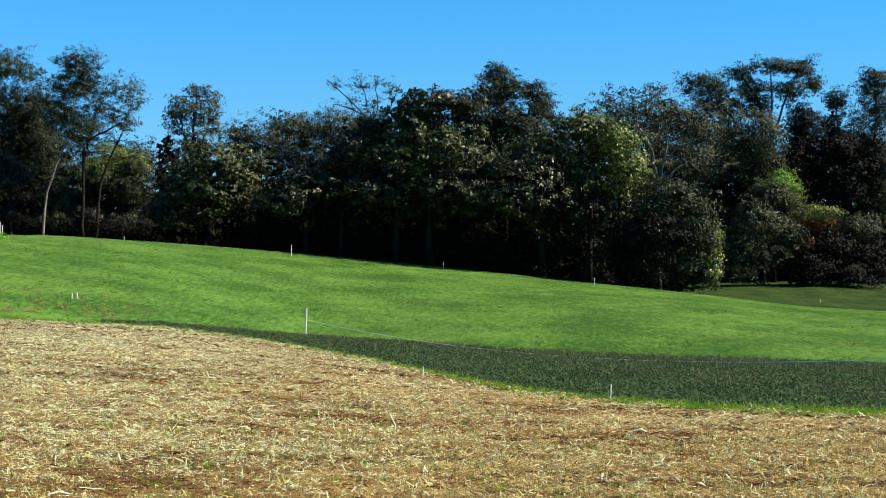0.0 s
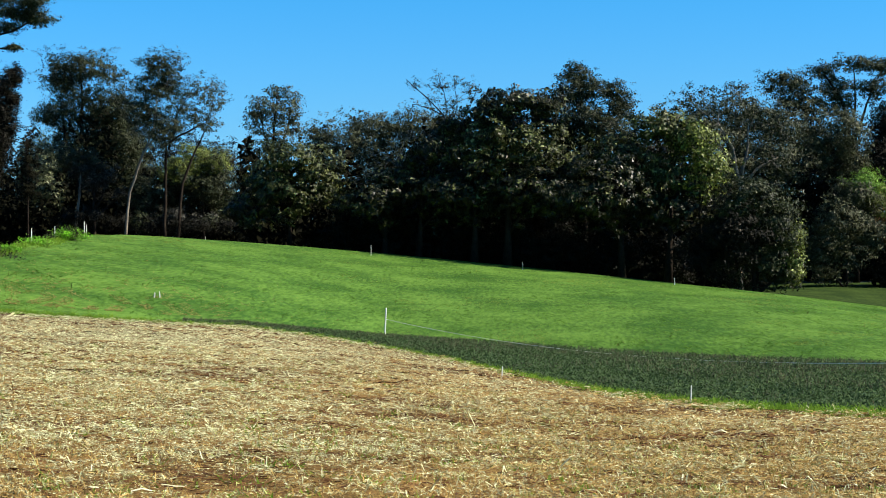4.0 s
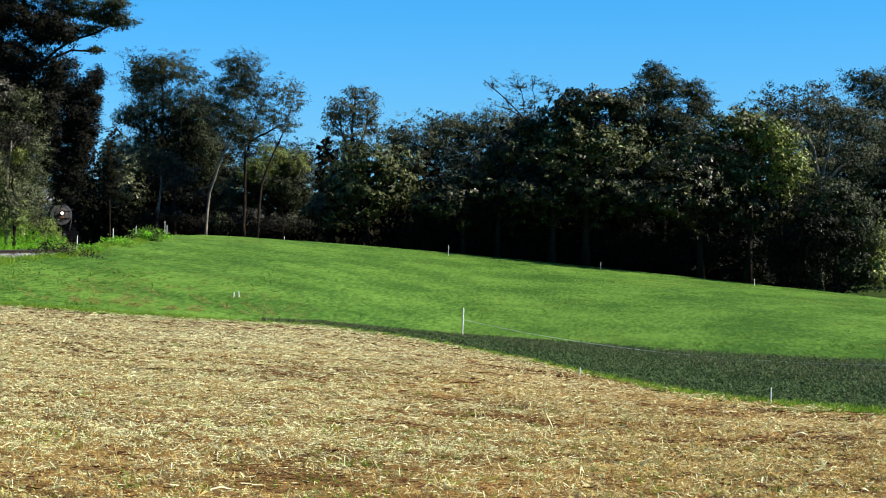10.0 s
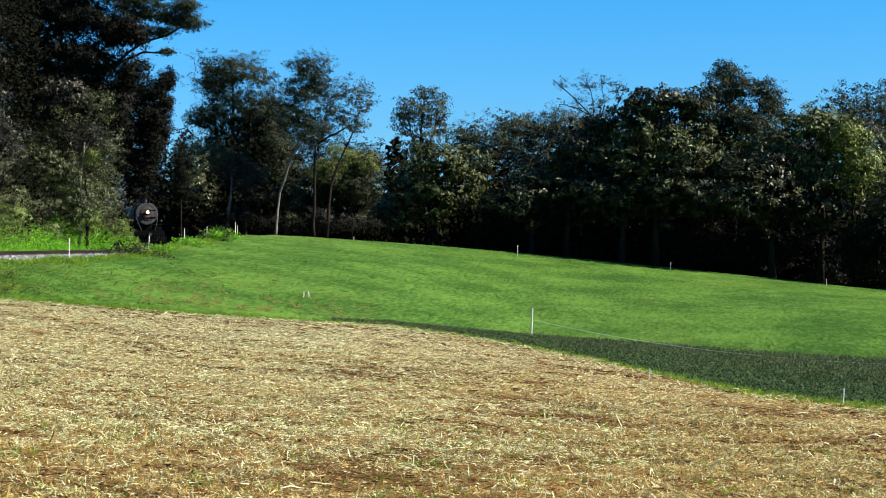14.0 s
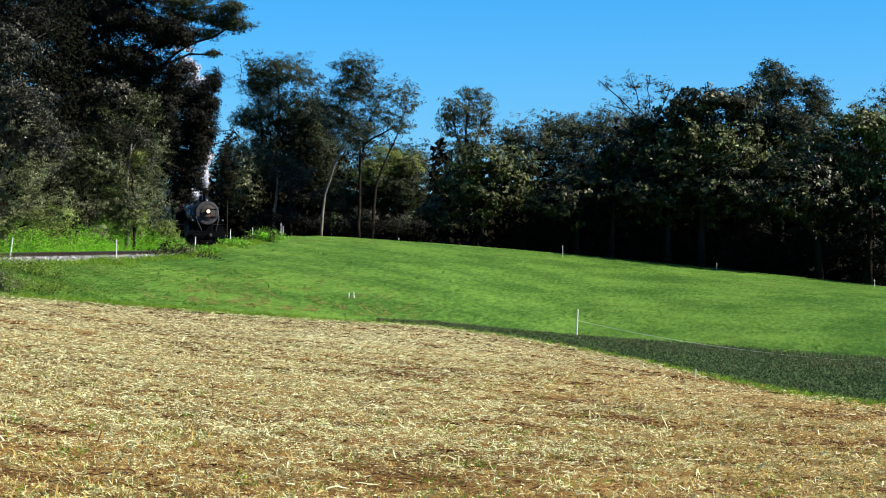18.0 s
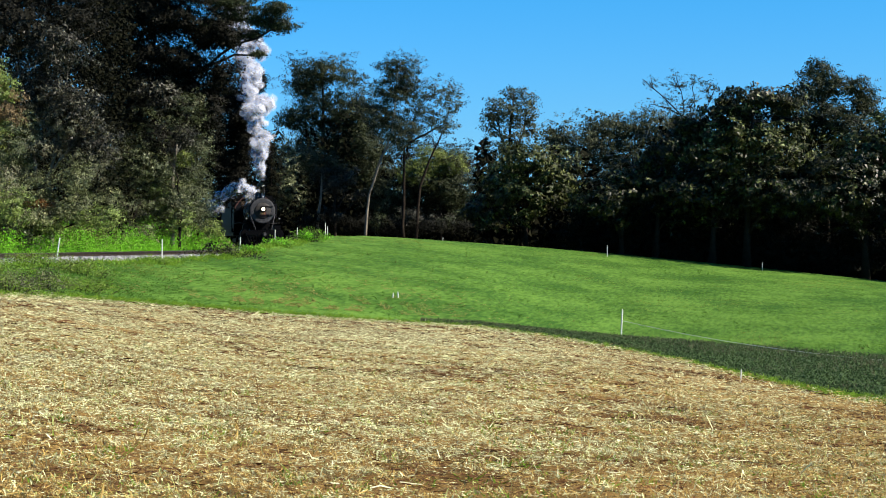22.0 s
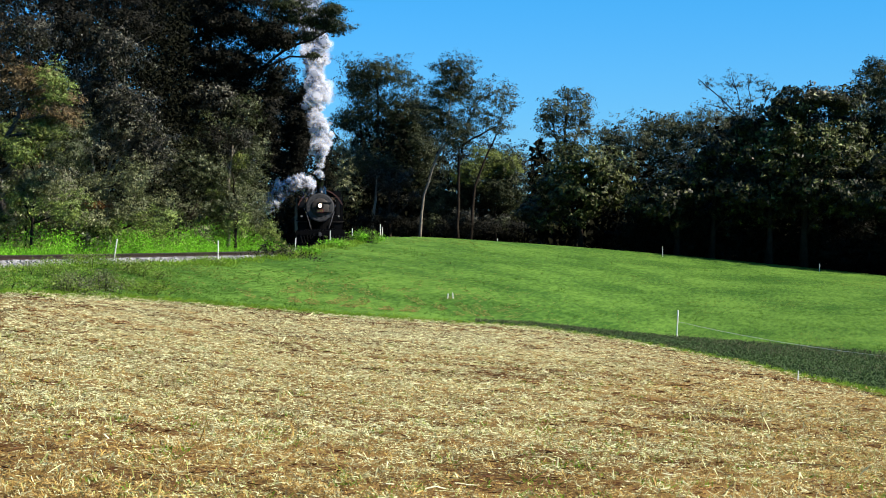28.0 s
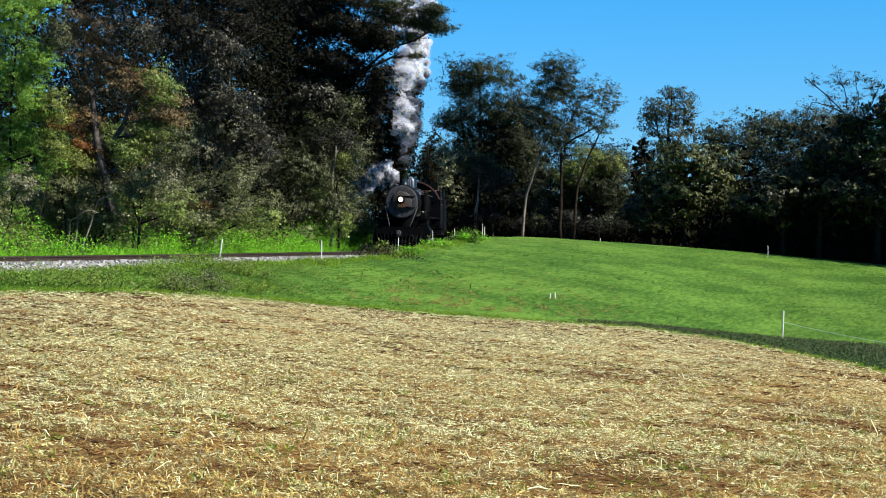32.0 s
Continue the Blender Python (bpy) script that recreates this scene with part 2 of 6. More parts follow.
CREST_AWAY = np.maximum(CREST_AWAY, STRIP_AWAY + 3.0)
RAIL_Z = EYE - 0.35
R_CURVE = 140.0
TANGENT = Vector((-30.3, 96.3))
TOWARD, ASIDE = Vector((0.3002, -0.9539)), Vector((-0.9539, -0.3002))


def track(s):
    """Place and heading of the track's middle line, s metres past the point where it runs straight at the eye."""
    if s < -24:
        p, h = track(-24)
        return p + h * (s + 24), h
    a = s / R_CURVE
    return TANGENT + R_CURVE * (ASIDE * (1 - math.cos(a)) + TOWARD * math.sin(a)), TOWARD * math.cos(a) + ASIDE * math.sin(a)


TRACK = np.array([track(s)[0] for s in np.arange(-160, 110, 2.0)])
HEADING = np.array([track(s)[1] for s in np.arange(-160, 110, 2.0)])


def off_track(x, y, signed=False):
    """Distance of points from the track's middle line; signed: positive on the wood's side."""
    x, y = np.atleast_1d(x), np.atleast_1d(y)
    best, side = np.full(x.shape, 1e9), np.ones(x.shape)
    for (px, py), (hx, hy) in zip(TRACK, HEADING):
        d = np.hypot(x - px, y - py)
        nearer = d < best
        best = np.where(nearer, d, best)
        side = np.where(nearer, np.sign((x - px) * hy - (y - py) * hx), side)
    return best * side if signed else best


def profile(a):
    """For bearings a in degrees: the distances and heights of the field's edge, the strip's far side and the rise."""
    e, s, c = np.interp(a, AZ, EDGE_AWAY), np.interp(a, AZ, STRIP_AWAY), np.interp(a, AZ, CREST_AWAY)
    return e, EYE + e * np.interp(a, AZ, EDGE_SLOPE), s, EYE + s * np.interp(a, AZ, STRIP_SLOPE), c, EYE + c * np.interp(a, AZ, CREST_SLOPE)


def ground(x, y):
    """Height of the ground."""
    x, y = np.atleast_1d(np.asarray(x, float)), np.atleast_1d(np.asarray(y, float))
    d, a = np.hypot(x, y), np.degrees(np.arctan2(x, y))
    e, ze, s, zs, c, zc = profile(a)
    u = np.clip(d / e, 0, 1)
    z = ze * (0.72 * u + 0.28 * u * u)
    z = np.where(d > e, ze + (zs - ze) * np.clip((d - e) / (s - e), 0, 1), z)
    w = np.clip((d - s) / (c - s), 0, 1)
    z = np.where(d > s, zs + (zc - zs) * w + 0.25 * np.sin(math.pi * w) * np.clip((a + 20) / 8, 0, 1), z)
    z = np.where(d > c, zc - 0.5 * np.clip((d - c) / 8, 0, 1) + np.clip((a - 8) / 5, 0, 1) * (a < 40) * (0.05 * np.clip(d - c, 0, 24) + 0.15 * np.clip((d - c) / 8, 0, 1)), z)
    near = np.clip((off_track(x, y) - 2.6) / 3.0, 0, 1)
    near = near * near * (3 - 2 * near)
    near = np.where(d < c - 0.5, 1, near)
    z = near * z + (1 - near) * (RAIL_Z - 0.42)
    bank = np.clip((off_track(x, y, True) - 2.7) / 7.0, 0, 1) * (y > 10) * (d > c)
    return z + 1.2 * bank * bank * (3 - 2 * bank)


def ground_at(x, y):
    return float(ground(x, y)[0])


def place(bearing, away):
    a = radians(bearing)
    return away * math.sin(a), away * math.cos(a)


def sheet(name, rings, bearings, mat, label, lift=0.0, hummock=0.0):
    """A piece of the ground between rings of distances, given as a function of the bearing."""
    rows = []
    for r in rings:
        rows.append(np.stack([r(bearings) * np.sin(np.radians(bearings)), r(bearings) * np.cos(np.radians(bearings))], 1))
    flat = np.concatenate(rows)
    z = ground(flat[:, 0], flat[:, 1]) + lift
    k, faces = len(bearings), []
    if hummock:
        rng = np.random.default_rng(5)
        bumps = np.zeros((len(rings), k))
        for times, share in ((0, 0.5), (1, 1.0), (4, 0.5)):
            b = rng.normal(0, 1, bumps.shape)
            for i in range(times):
                b = (b + np.roll(b, 1, 0) + np.roll(b, -1, 0) + np.roll(b, 1, 1) + np.roll(b, -1, 1)) / 5
            bumps += share * b / b.std()
        fade = np.clip(np.minimum(np.arange(len(rings)), np.arange(len(rings))[::-1] - 3) / 5, 0, 1)[:, None]
        z = z + (hummock * bumps * fade).ravel()
    verts = np.column_stack([flat, z])
    for i in range(len(rings) - 1):
        for j in range(k - 1):
            faces.append((i * k + j, i * k + j + 1, (i + 1) * k + j + 1, (i + 1) * k + j))
    if rings[0](0.0) < 0.1:
        faces.append(tuple(range(k - 1)))
    ob = finish(name, verts.tolist(), faces, mat, smooth=True)
    return tagged(ob, label, "ground", kind="structure")


ALL_ROUND = np.concatenate([np.arange(-180, -36, 6.0), np.arange(-36, 20, 0.5), np.arange(20, 180, 6.0), [180.0]])

TURF = np.concatenate([np.arange(-180, -36, 6.0), np.arange(-36, 20, 0.16), np.arange(20, 180, 6.0), [180.0]])


def between(i, j, f):
    return lambda a: profile(a)[i] * (1 - f) + profile(a)[j] * f


sheet("ground_stubble_field", [lambda a, f=f: 0.02 + profile(a)[0] * f for f in np.linspace(0, 1, 40)], ALL_ROUND, SOIL, "brown soil of a harvested corn field under straw")
sheet("ground_alfalfa_strip", [between(0, 2, f) for f in np.linspace(0, 1, 12)], ALL_ROUND, CROP, "dark green strip of low alfalfa")
sheet("ground_meadow", [between(2, 4, f) for f in np.linspace(0, 1, 100)] + [lambda a, f=f: profile(a)[4] + f for f in (1, 2, 4, 6, 8)], TURF, MEADOW, "bright green grass meadow on a slope", 0.0, 0.007)
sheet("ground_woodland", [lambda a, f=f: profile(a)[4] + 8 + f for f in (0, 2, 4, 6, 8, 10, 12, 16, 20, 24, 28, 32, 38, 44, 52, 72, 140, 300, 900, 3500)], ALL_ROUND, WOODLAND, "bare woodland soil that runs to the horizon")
sheet("ground_far_meadow", [lambda a, f=f: profile(a)[4] + f for f in (1.5, 3, 5, 8, 11, 14, 17, 20, 23, 27, 32)], np.arange(6.0, 24, 0.5), DULLMEADOW, "dull green grass at the foot of the wood, darkened as shade", 0.02)

# ---- trees ----


def leaves(centres, spread, size, count, rng, outward=None):
    """Loose pointed leaves scattered about centres, turned to the outside where that is given."""
    pick = rng.integers(0, len(centres), count)
    p = centres[pick] + rng.normal(0, 1, (count, 3)) * spread
    n = rng.normal(0, 1, (count, 3)) + np.array([0, 0, 0.5])
    if outward is not None:
        n = 0.5 * n + 1.1 * outward[pick]
    n /= np.linalg.norm(n, axis=1, keepdims=True)
    t = np.cross(n, rng.normal(0, 1, (count, 3)))
    t /= np.linalg.norm(t, axis=1, keepdims=True)
    b = np.cross(n, t)
    s = size * rng.uniform(0.55, 1.25, (count, 1))
    return np.stack([p - t * s * 0.5 + b * s * 0.29, p - t * s * 0.42 - b * s * 0.29, p + t * s * 0.6], 1)


def crown_points(clump, y, count, rng):
    """Twig ends spread unevenly through the outer part of a clump."""
    x, z, rx, rz = clump
    v = rng.normal(0, 1, (count, 3))
    v /= np.linalg.norm(v, axis=1, keepdims=True)
    lump = 1 + 0.26 * np.sin(3.1 * v[:, 0] + 5 * v[:, 2] + x) + 0.22 * np.sin(7 * v[:, 2] + 4 * v[:, 1] + z) + 0.12 * np.sin(11 * v[:, 0] - 9 * v[:, 2] + x)
    r = rng.uniform(0.25, 1.0, count) ** 0.45 * lump * rng.uniform(0.85, 1.12, count)
    ry = 0.5 * (rx + rz)
    return np.column_stack([x + v[:, 0] * rx * r, y + v[:, 1] * ry * r, z + v[:, 2] * rz * r])


TREE_SEED = [100]


def tree(label, x, y, kind, size, dense, radius, bark, clumps, trunks, category="tree", name="tree"):
    """A tree: clumps are (aside, height, half width, half height), trunks are polylines of (aside, height)."""
    TREE_SEED[0] += 1
    rng = np.random.default_rng(TREE_SEED[0])
    base = ground_at(x, y)
    size *= 0.84 if kind in ("broad", "sunny") else 0.76
    root = new(name)
    root.location = (x, y, base)
    tagged(root, label, category)
    by_leaf, stems = {}, []
    for k, line in enumerate(trunks):
        pts = [(a + rng.normal(0, 0.04), rng.normal(0, 0.1) + 0.3 * (k % 3 - 1) * (i > 0) * min(i, 2) * 0.6, h - base) for i, (a, h) in enumerate(line)]
        if line[0][1] - base < 1.6:
            pts[0] = (pts[0][0], 0.0, -0.25)
        fine = []
        for (p, q) in zip(pts[:-1], pts[1:]):
            for f in (0, 0.34, 0.67):
                fine.append(tuple(np.array(p) * (1 - f) + np.array(q) * f + rng.normal(0, 0.04, 3) * (f > 0)))
        fine.append(pts[-1])
        w = radius * (1.0 if k == 0 or pts[0][2] < 0.3 else 0.55)
        radii = [w * (1 - 0.75 * i / (len(fine) - 1)) + 0.012 for i in range(len(fine))]
        radii[0] *= 1.35
        v, f = tube_mesh(fine, radii)
        finish("trunk" if pts[0][2] < 0.3 else "limb", v, f, bark, root, True)
        stems += list(zip(fine, radii))
    twigs = []
    for c in clumps:
        col = c[4] if len(c) > 4 else kind
        cx, cz, rx, rz = c[0], c[1] - base, c[2], c[3]
        cy = rng.uniform(-0.5, 0.5) * min(rx, 2.5)
        area = 4 * math.pi * ((rx * rz) ** 0.8 * 1.0 + 0.5 * rx * rz) / 1.5
        n = int(dense * 2.6 * area / (size * size * 0.55))
        ends = crown_points((cx, cz, rx, rz), cy, max(6, n // (18 if col in ("broad", "sunny") else 16)), rng)
        way = (ends - np.array([cx, cy, cz])) / np.array([rx, 0.5 * (rx + rz), rz])
        way /= np.linalg.norm(way, axis=1, keepdims=True) + 1e-6
        by_leaf.setdefault(col, []).append(leaves(ends, np.array([0.8, 0.8, 0.5]) * size * (0.75 if col in ("broad", "sunny") else 1.15), size, n, rng, way))
        if stems:
            fork = [s for s in stems if s[0][2] < cz + 0.4 * rz] or stems
            p0, r0 = min(fork, key=lambda s: (s[0][0] - cx) ** 2 + (s[0][2] - cz + rz) ** 2)
            mid = (0.5 * (p0[0] + cx), 0.5 * (p0[1] + cy), 0.55 * p0[2] + 0.45 * cz)
            v, f = tube_mesh([p0, mid, (cx, cy, cz), (cx + rng.normal(0, 0.3) * rx, cy, cz + 0.6 * rz)], [max(0.02, r0 * 0.6), r0 * 0.45 + 0.01, 0.022, 0.01], 5)
            finish("limb", v, f, bark, root, True)
            for e in ends[:: max(1, len(ends) // (26 if dense < 0.15 else 12))]:
                a = np.array([cx, cy, cz]) * 0.7 + np.array(p0) * 0.3
                m = 0.5 * (a + e) + rng.normal(0, 0.08, 3)
                twigs.append(tube_mesh([a, m, e], [0.09 * size, 0.06 * size, 0.03 * size], 4))
    if twigs:
        v, f = merge(twigs)
        tagged(finish("twig_spray", v, f, bark, root), kind="stuff")
    for col, sets in by_leaf.items():
        quads("crown" if category == "tree" else "foliage", np.concatenate(sets), LEAF[col], root)
    return root


def shrub(label, x, y, kind, size, dense, radius, bark, clumps, trunks):
    return tree(label, x, y, kind, size, dense, radius, bark, clumps, trunks, "shrub", "shrub")


tree("far bare-looking brownish tree behind the wood edge", -11.85, 128.00, "brown", 0.22, 1.00, 0.14, BARK,
     [(-4.03, 9.94, 1.44, 1.57), (0.00, 10.52, 2.78, 1.88), (3.14, 10.70, 2.24, 1.62), (1.80, 8.37, 3.59, 2.24), (-1.79, 8.59, 2.24, 2.24), (5.84, 10.16, 2.24, 2.24)],
     [[(0.00, 1.64), (0.23, 7.47), (0.00, 10.61)], [(3.59, 1.64), (3.14, 7.47), (3.59, 10.38)]])
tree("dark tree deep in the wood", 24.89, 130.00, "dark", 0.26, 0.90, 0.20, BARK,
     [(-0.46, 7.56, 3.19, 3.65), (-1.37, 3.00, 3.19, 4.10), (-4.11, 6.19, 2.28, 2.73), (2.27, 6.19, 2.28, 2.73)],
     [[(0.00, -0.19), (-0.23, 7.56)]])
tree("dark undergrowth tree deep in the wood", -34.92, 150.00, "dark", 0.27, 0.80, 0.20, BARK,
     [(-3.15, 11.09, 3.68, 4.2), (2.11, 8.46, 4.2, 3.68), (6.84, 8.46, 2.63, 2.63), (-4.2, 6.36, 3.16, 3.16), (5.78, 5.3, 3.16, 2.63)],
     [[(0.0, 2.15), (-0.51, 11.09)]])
tree("slender dead spruce tip among the crowns", -39.10, 126.00, "deep", 0.15, 0.9, 0.06, BARK,
     [(0.0, 9.3, 0.14, 0.7), (0.0, 8.2, 0.34, 0.6), (0.05, 7.1, 0.55, 0.7), (0.0, 5.8, 0.8, 0.8)],
     [[(0.0, 2.3), (0.0, 6.5), (0.0, 10.2)]])
tree("tall dense dark-green tree with feathery top", -41.56, 148.00, "olive", 0.23, 0.95, 0.22, BARK,
     [(4.6, 13.2, 1.8, 2.2), (5.2, 10.4, 2.0, 2.4), (4.2, 7.8, 2.4, 2.2), (0.69, 17.90, 3.63, 1.76), (-1.27, 16.88, 1.97, 1.56), (-0.43, 14.16, 3.01, 2.70), (3.19, 14.61, 2.39, 2.91), (1.13, 9.56, 3.63, 3.22), (-2.12, 13.39, 1.56, 1.30), (2.35, 11.95, 2.08, 2.59)],
     [[(0.00, 2.57), (0.23, 7.15), (0.80, 13.06), (0.69, 17.36)], [(0.00, 2.57), (-0.44, 8.77), (-1.44, 15.27)]])
tree("slender tree with a pale leaning trunk", -34.15, 137.00, "olive", 0.19, 0.80, 0.115, PALEBARK,
     [(3.20, 16.87, 1.92, 1.25), (2.34, 15.03, 2.02, 1.44), (1.69, 12.83, 2.11, 1.92), (3.95, 15.47, 1.25, 1.34), (3.20, 11.32, 1.73, 1.73)],
     [[(0.00, 2.49), (0.51, 5.95), (1.68, 9.14), (2.54, 11.09), (2.95, 14.03), (3.20, 16.97)]])
tree("open tree with forked limbs and sparse russet leaves", -30.73, 137.50, "brown", 0.17, 0.32, 0.14, BARK,
     [(2.92, 14.72, 1.83, 1.16), (4.30, 13.95, 1.16, 1.64), (2.66, 12.77, 1.74, 1.45), (1.17, 13.54, 1.35, 1.83), (3.90, 11.76, 1.25, 0.96), (0.91, 11.58, 1.25, 1.16)],
     [[(0.00, 2.49), (0.05, 6.67), (0.21, 10.02), (1.91, 11.07), (3.66, 11.91)], [(0.21, 9.62), (0.81, 12.07), (1.92, 14.50)], [(1.00, 2.48), (1.51, 6.66), (2.66, 9.83), (3.51, 11.28)]])
tree("dark-green undergrowth trees along the wood edge", -37.85, 147.00, "olive", 0.25, 0.90, 0.12, BARK,
     [(-5.54, 6.60, 2.06, 3.61, "dull"), (-0.55, 4.95, 2.83, 2.58, "glint"), (3.28, 5.98, 2.83, 3.09, "brown"), (7.58, 7.25, 3.09, 2.83), (9.96, 6.70, 2.06, 3.35), (5.43, 3.86, 4.12, 1.44, "glint"), (1.65, 8.12, 2.32, 2.32)],
     [[(0.00, 2.56), (-0.27, 6.55)], [(3.27, 2.55), (3.38, 7.04)], [(-5.54, 2.57), (-5.43, 7.67)]])
tree("stocky understorey tree with a short pale trunk", -38.60, 138.00, "glint", 0.19, 0.55, 0.15, PALEBARK,
     [(0.5, 8.0, 1.6, 1.3), (-0.8, 9.2, 1.2, 1.2, "olive"), (1.6, 6.9, 1.0, 0.8)],
     [[(0.00, 2.50), (0.15, 4.30), (0.35, 6.20), (0.50, 8.00)]])
tree("crooked dark tree with low spreading limbs", -37.20, 138.50, "glint", 0.19, 0.45, 0.17, BARK,
     [(0.8, 7.6, 1.5, 1.2), (-0.6, 8.8, 1.3, 1.2, "olive"), (2.3, 5.9, 0.8, 0.5)],
     [[(0.00, 2.50), (0.05, 4.20), (0.10, 6.10), (0.30, 8.20)], [(0.10, 3.60), (0.95, 4.50), (2.00, 5.60)], [(0.05, 4.40), (0.70, 5.60), (1.10, 7.20)]])
tree("lighter green understorey tree", -29.02, 146.00, "green", 0.20, 0.70, 0.10, BARK,
     [(-0.79, 9.29, 2.30, 1.43), (-2.11, 8.01, 1.79, 1.28), (1.06, 9.00, 1.54, 1.28)],
     [[(0.00, 2.52), (-0.26, 8.50)]])
tree("narrow green tree beside the railway", -45.15, 151.00, "dull", 0.22, 0.80, 0.12, BARK,
     [(0.01, 9.23, 1.69, 2.91), (-2.19, 8.98, 0.53, 2.12), (-1.44, 7.31, 1.06, 2.65), (1.73, 10.03, 1.32, 2.12)],
     [[(0.00, 2.60), (0.01, 11.16)]])
shrub("low dark scrub along the wood edge", -36.83, 139.00, "dark", 0.21, 1.00, 0.08, BARK,
     [(-1.83, 3.63, 1.95, 0.88), (1.30, 3.36, 2.19, 0.78), (4.65, 3.15, 2.19, 0.68), (8.20, 3.13, 2.19, 0.68), (10.71, 3.02, 1.46, 0.63), (-0.6, 4.1, 1.0, 0.8, "glint"), (3.4, 3.4, 0.9, 0.7, "olive"), (6.5, 3.9, 1.1, 0.9, "glint"), (9.6, 3.4, 0.8, 0.6, "olive")],
     [])
tree("round-topped tree with thinning leaves", -18.01, 117.00, "brown", 0.20, 0.42, 0.15, BARK,
     [(0.01, 12.51, 1.48, 0.82), (-1.02, 11.48, 1.23, 1.07), (1.11, 11.48, 1.07, 1.39), (0.21, 11.07, 1.39, 0.98), (-1.63, 10.46, 0.90, 0.90), (1.44, 10.05, 0.66, 0.82), (0.01, 9.43, 1.80, 1.07)],
     [[(0.00, 1.64), (0.00, 6.97), (-0.12, 9.84), (0.21, 12.51)], [(-0.08, 6.97), (-0.94, 9.84), (-1.22, 11.07)], [(-0.04, 7.38), (0.87, 9.84), (1.11, 11.28)]])
# Clumps marked sunny imitate sunlight; the darker broad ones stand for shade.
tree("broad-leaved tree with sunlight put into its green leaf colour", -15.68, 108.00, "broad", 0.31, 1.10, 0.16, BARK,
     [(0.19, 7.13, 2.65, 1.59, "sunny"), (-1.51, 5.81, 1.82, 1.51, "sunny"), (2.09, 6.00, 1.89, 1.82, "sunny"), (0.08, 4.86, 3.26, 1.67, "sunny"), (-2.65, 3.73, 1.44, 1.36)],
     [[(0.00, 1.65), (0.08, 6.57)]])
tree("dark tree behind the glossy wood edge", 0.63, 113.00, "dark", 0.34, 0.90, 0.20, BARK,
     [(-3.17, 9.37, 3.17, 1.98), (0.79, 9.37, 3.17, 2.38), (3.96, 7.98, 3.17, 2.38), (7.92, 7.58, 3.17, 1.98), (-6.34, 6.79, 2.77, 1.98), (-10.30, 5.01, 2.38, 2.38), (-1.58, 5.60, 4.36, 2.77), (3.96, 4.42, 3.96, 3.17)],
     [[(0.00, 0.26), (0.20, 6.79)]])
tree("twiggy brownish tree behind the open tree", 18.09, 124.00, "brown", 0.24, 0.90, 0.16, BARK,
     [(-4.35, 10.33, 2.61, 2.17), (-1.31, 10.98, 2.61, 1.91), (1.73, 10.55, 2.61, 2.17), (4.34, 9.46, 2.17, 2.61), (6.51, 9.90, 1.57, 2.43), (6.95, 7.72, 1.57, 1.74), (0.43, 7.72, 3.91, 2.61), (-3.48, 6.85, 2.61, 2.17)],
     [[(0.00, -1.41), (0.21, 6.42), (0.43, 10.33)]])
tree("nearly leafless tree with thin spreading branches", -4.87, 112.00, "brown", 0.12, 0.10, 0.05, BARK,
     [(-2.67, 12.63, 0.71, 0.47), (-0.94, 12.63, 1.02, 0.86), (1.18, 12.24, 0.79, 0.79), (0.00, 11.26, 1.18, 0.79), (-1.57, 11.46, 0.71, 0.55), (0.32, 12.83, 0.55, 0.63)],
     [[(0.00, 1.64), (-0.08, 8.32), (-0.59, 10.48), (-2.35, 12.24), (-3.22, 12.95)], [(-0.39, 9.69), (-0.47, 11.46), (-0.98, 13.34)], [(-0.19, 9.10), (0.32, 11.06), (0.16, 13.03)], [(-0.08, 8.71), (1.18, 11.06), (1.89, 12.63)], [(-0.59, 10.48), (-1.76, 11.06), (-2.75, 11.26)]])
# Near-black scrub stands for the shaded lower foliage of the broad-leaved trees.
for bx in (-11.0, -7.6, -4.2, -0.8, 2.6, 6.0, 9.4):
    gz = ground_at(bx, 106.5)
    shrub("dark scrub added as the shade under the wood", bx, 106.5, "dark", 0.26, 0.9, 0.05, BARK,
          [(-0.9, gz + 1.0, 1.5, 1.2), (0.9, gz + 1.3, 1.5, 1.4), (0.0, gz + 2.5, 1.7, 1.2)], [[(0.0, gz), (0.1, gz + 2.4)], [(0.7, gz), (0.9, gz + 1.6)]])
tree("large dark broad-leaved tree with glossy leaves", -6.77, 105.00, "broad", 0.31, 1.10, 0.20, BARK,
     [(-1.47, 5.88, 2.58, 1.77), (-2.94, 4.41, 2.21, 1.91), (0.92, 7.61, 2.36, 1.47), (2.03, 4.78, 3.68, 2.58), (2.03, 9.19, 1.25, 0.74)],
     [[(0.00, 1.09), (0.37, 6.43)], [(-2.21, 1.28), (-2.02, 4.59)]])
tree("very large dark broad-leaved tree, its sun and shade put into leaf colours", -0.88, 104.00, "broad", 0.31, 1.10, 0.24, BARK,
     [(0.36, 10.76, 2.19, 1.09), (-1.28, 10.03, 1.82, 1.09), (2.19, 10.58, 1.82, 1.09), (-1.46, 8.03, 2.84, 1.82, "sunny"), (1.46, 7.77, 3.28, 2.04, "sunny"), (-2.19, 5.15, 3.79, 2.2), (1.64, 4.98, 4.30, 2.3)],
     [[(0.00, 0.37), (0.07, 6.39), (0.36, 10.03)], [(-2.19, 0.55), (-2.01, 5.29)]])
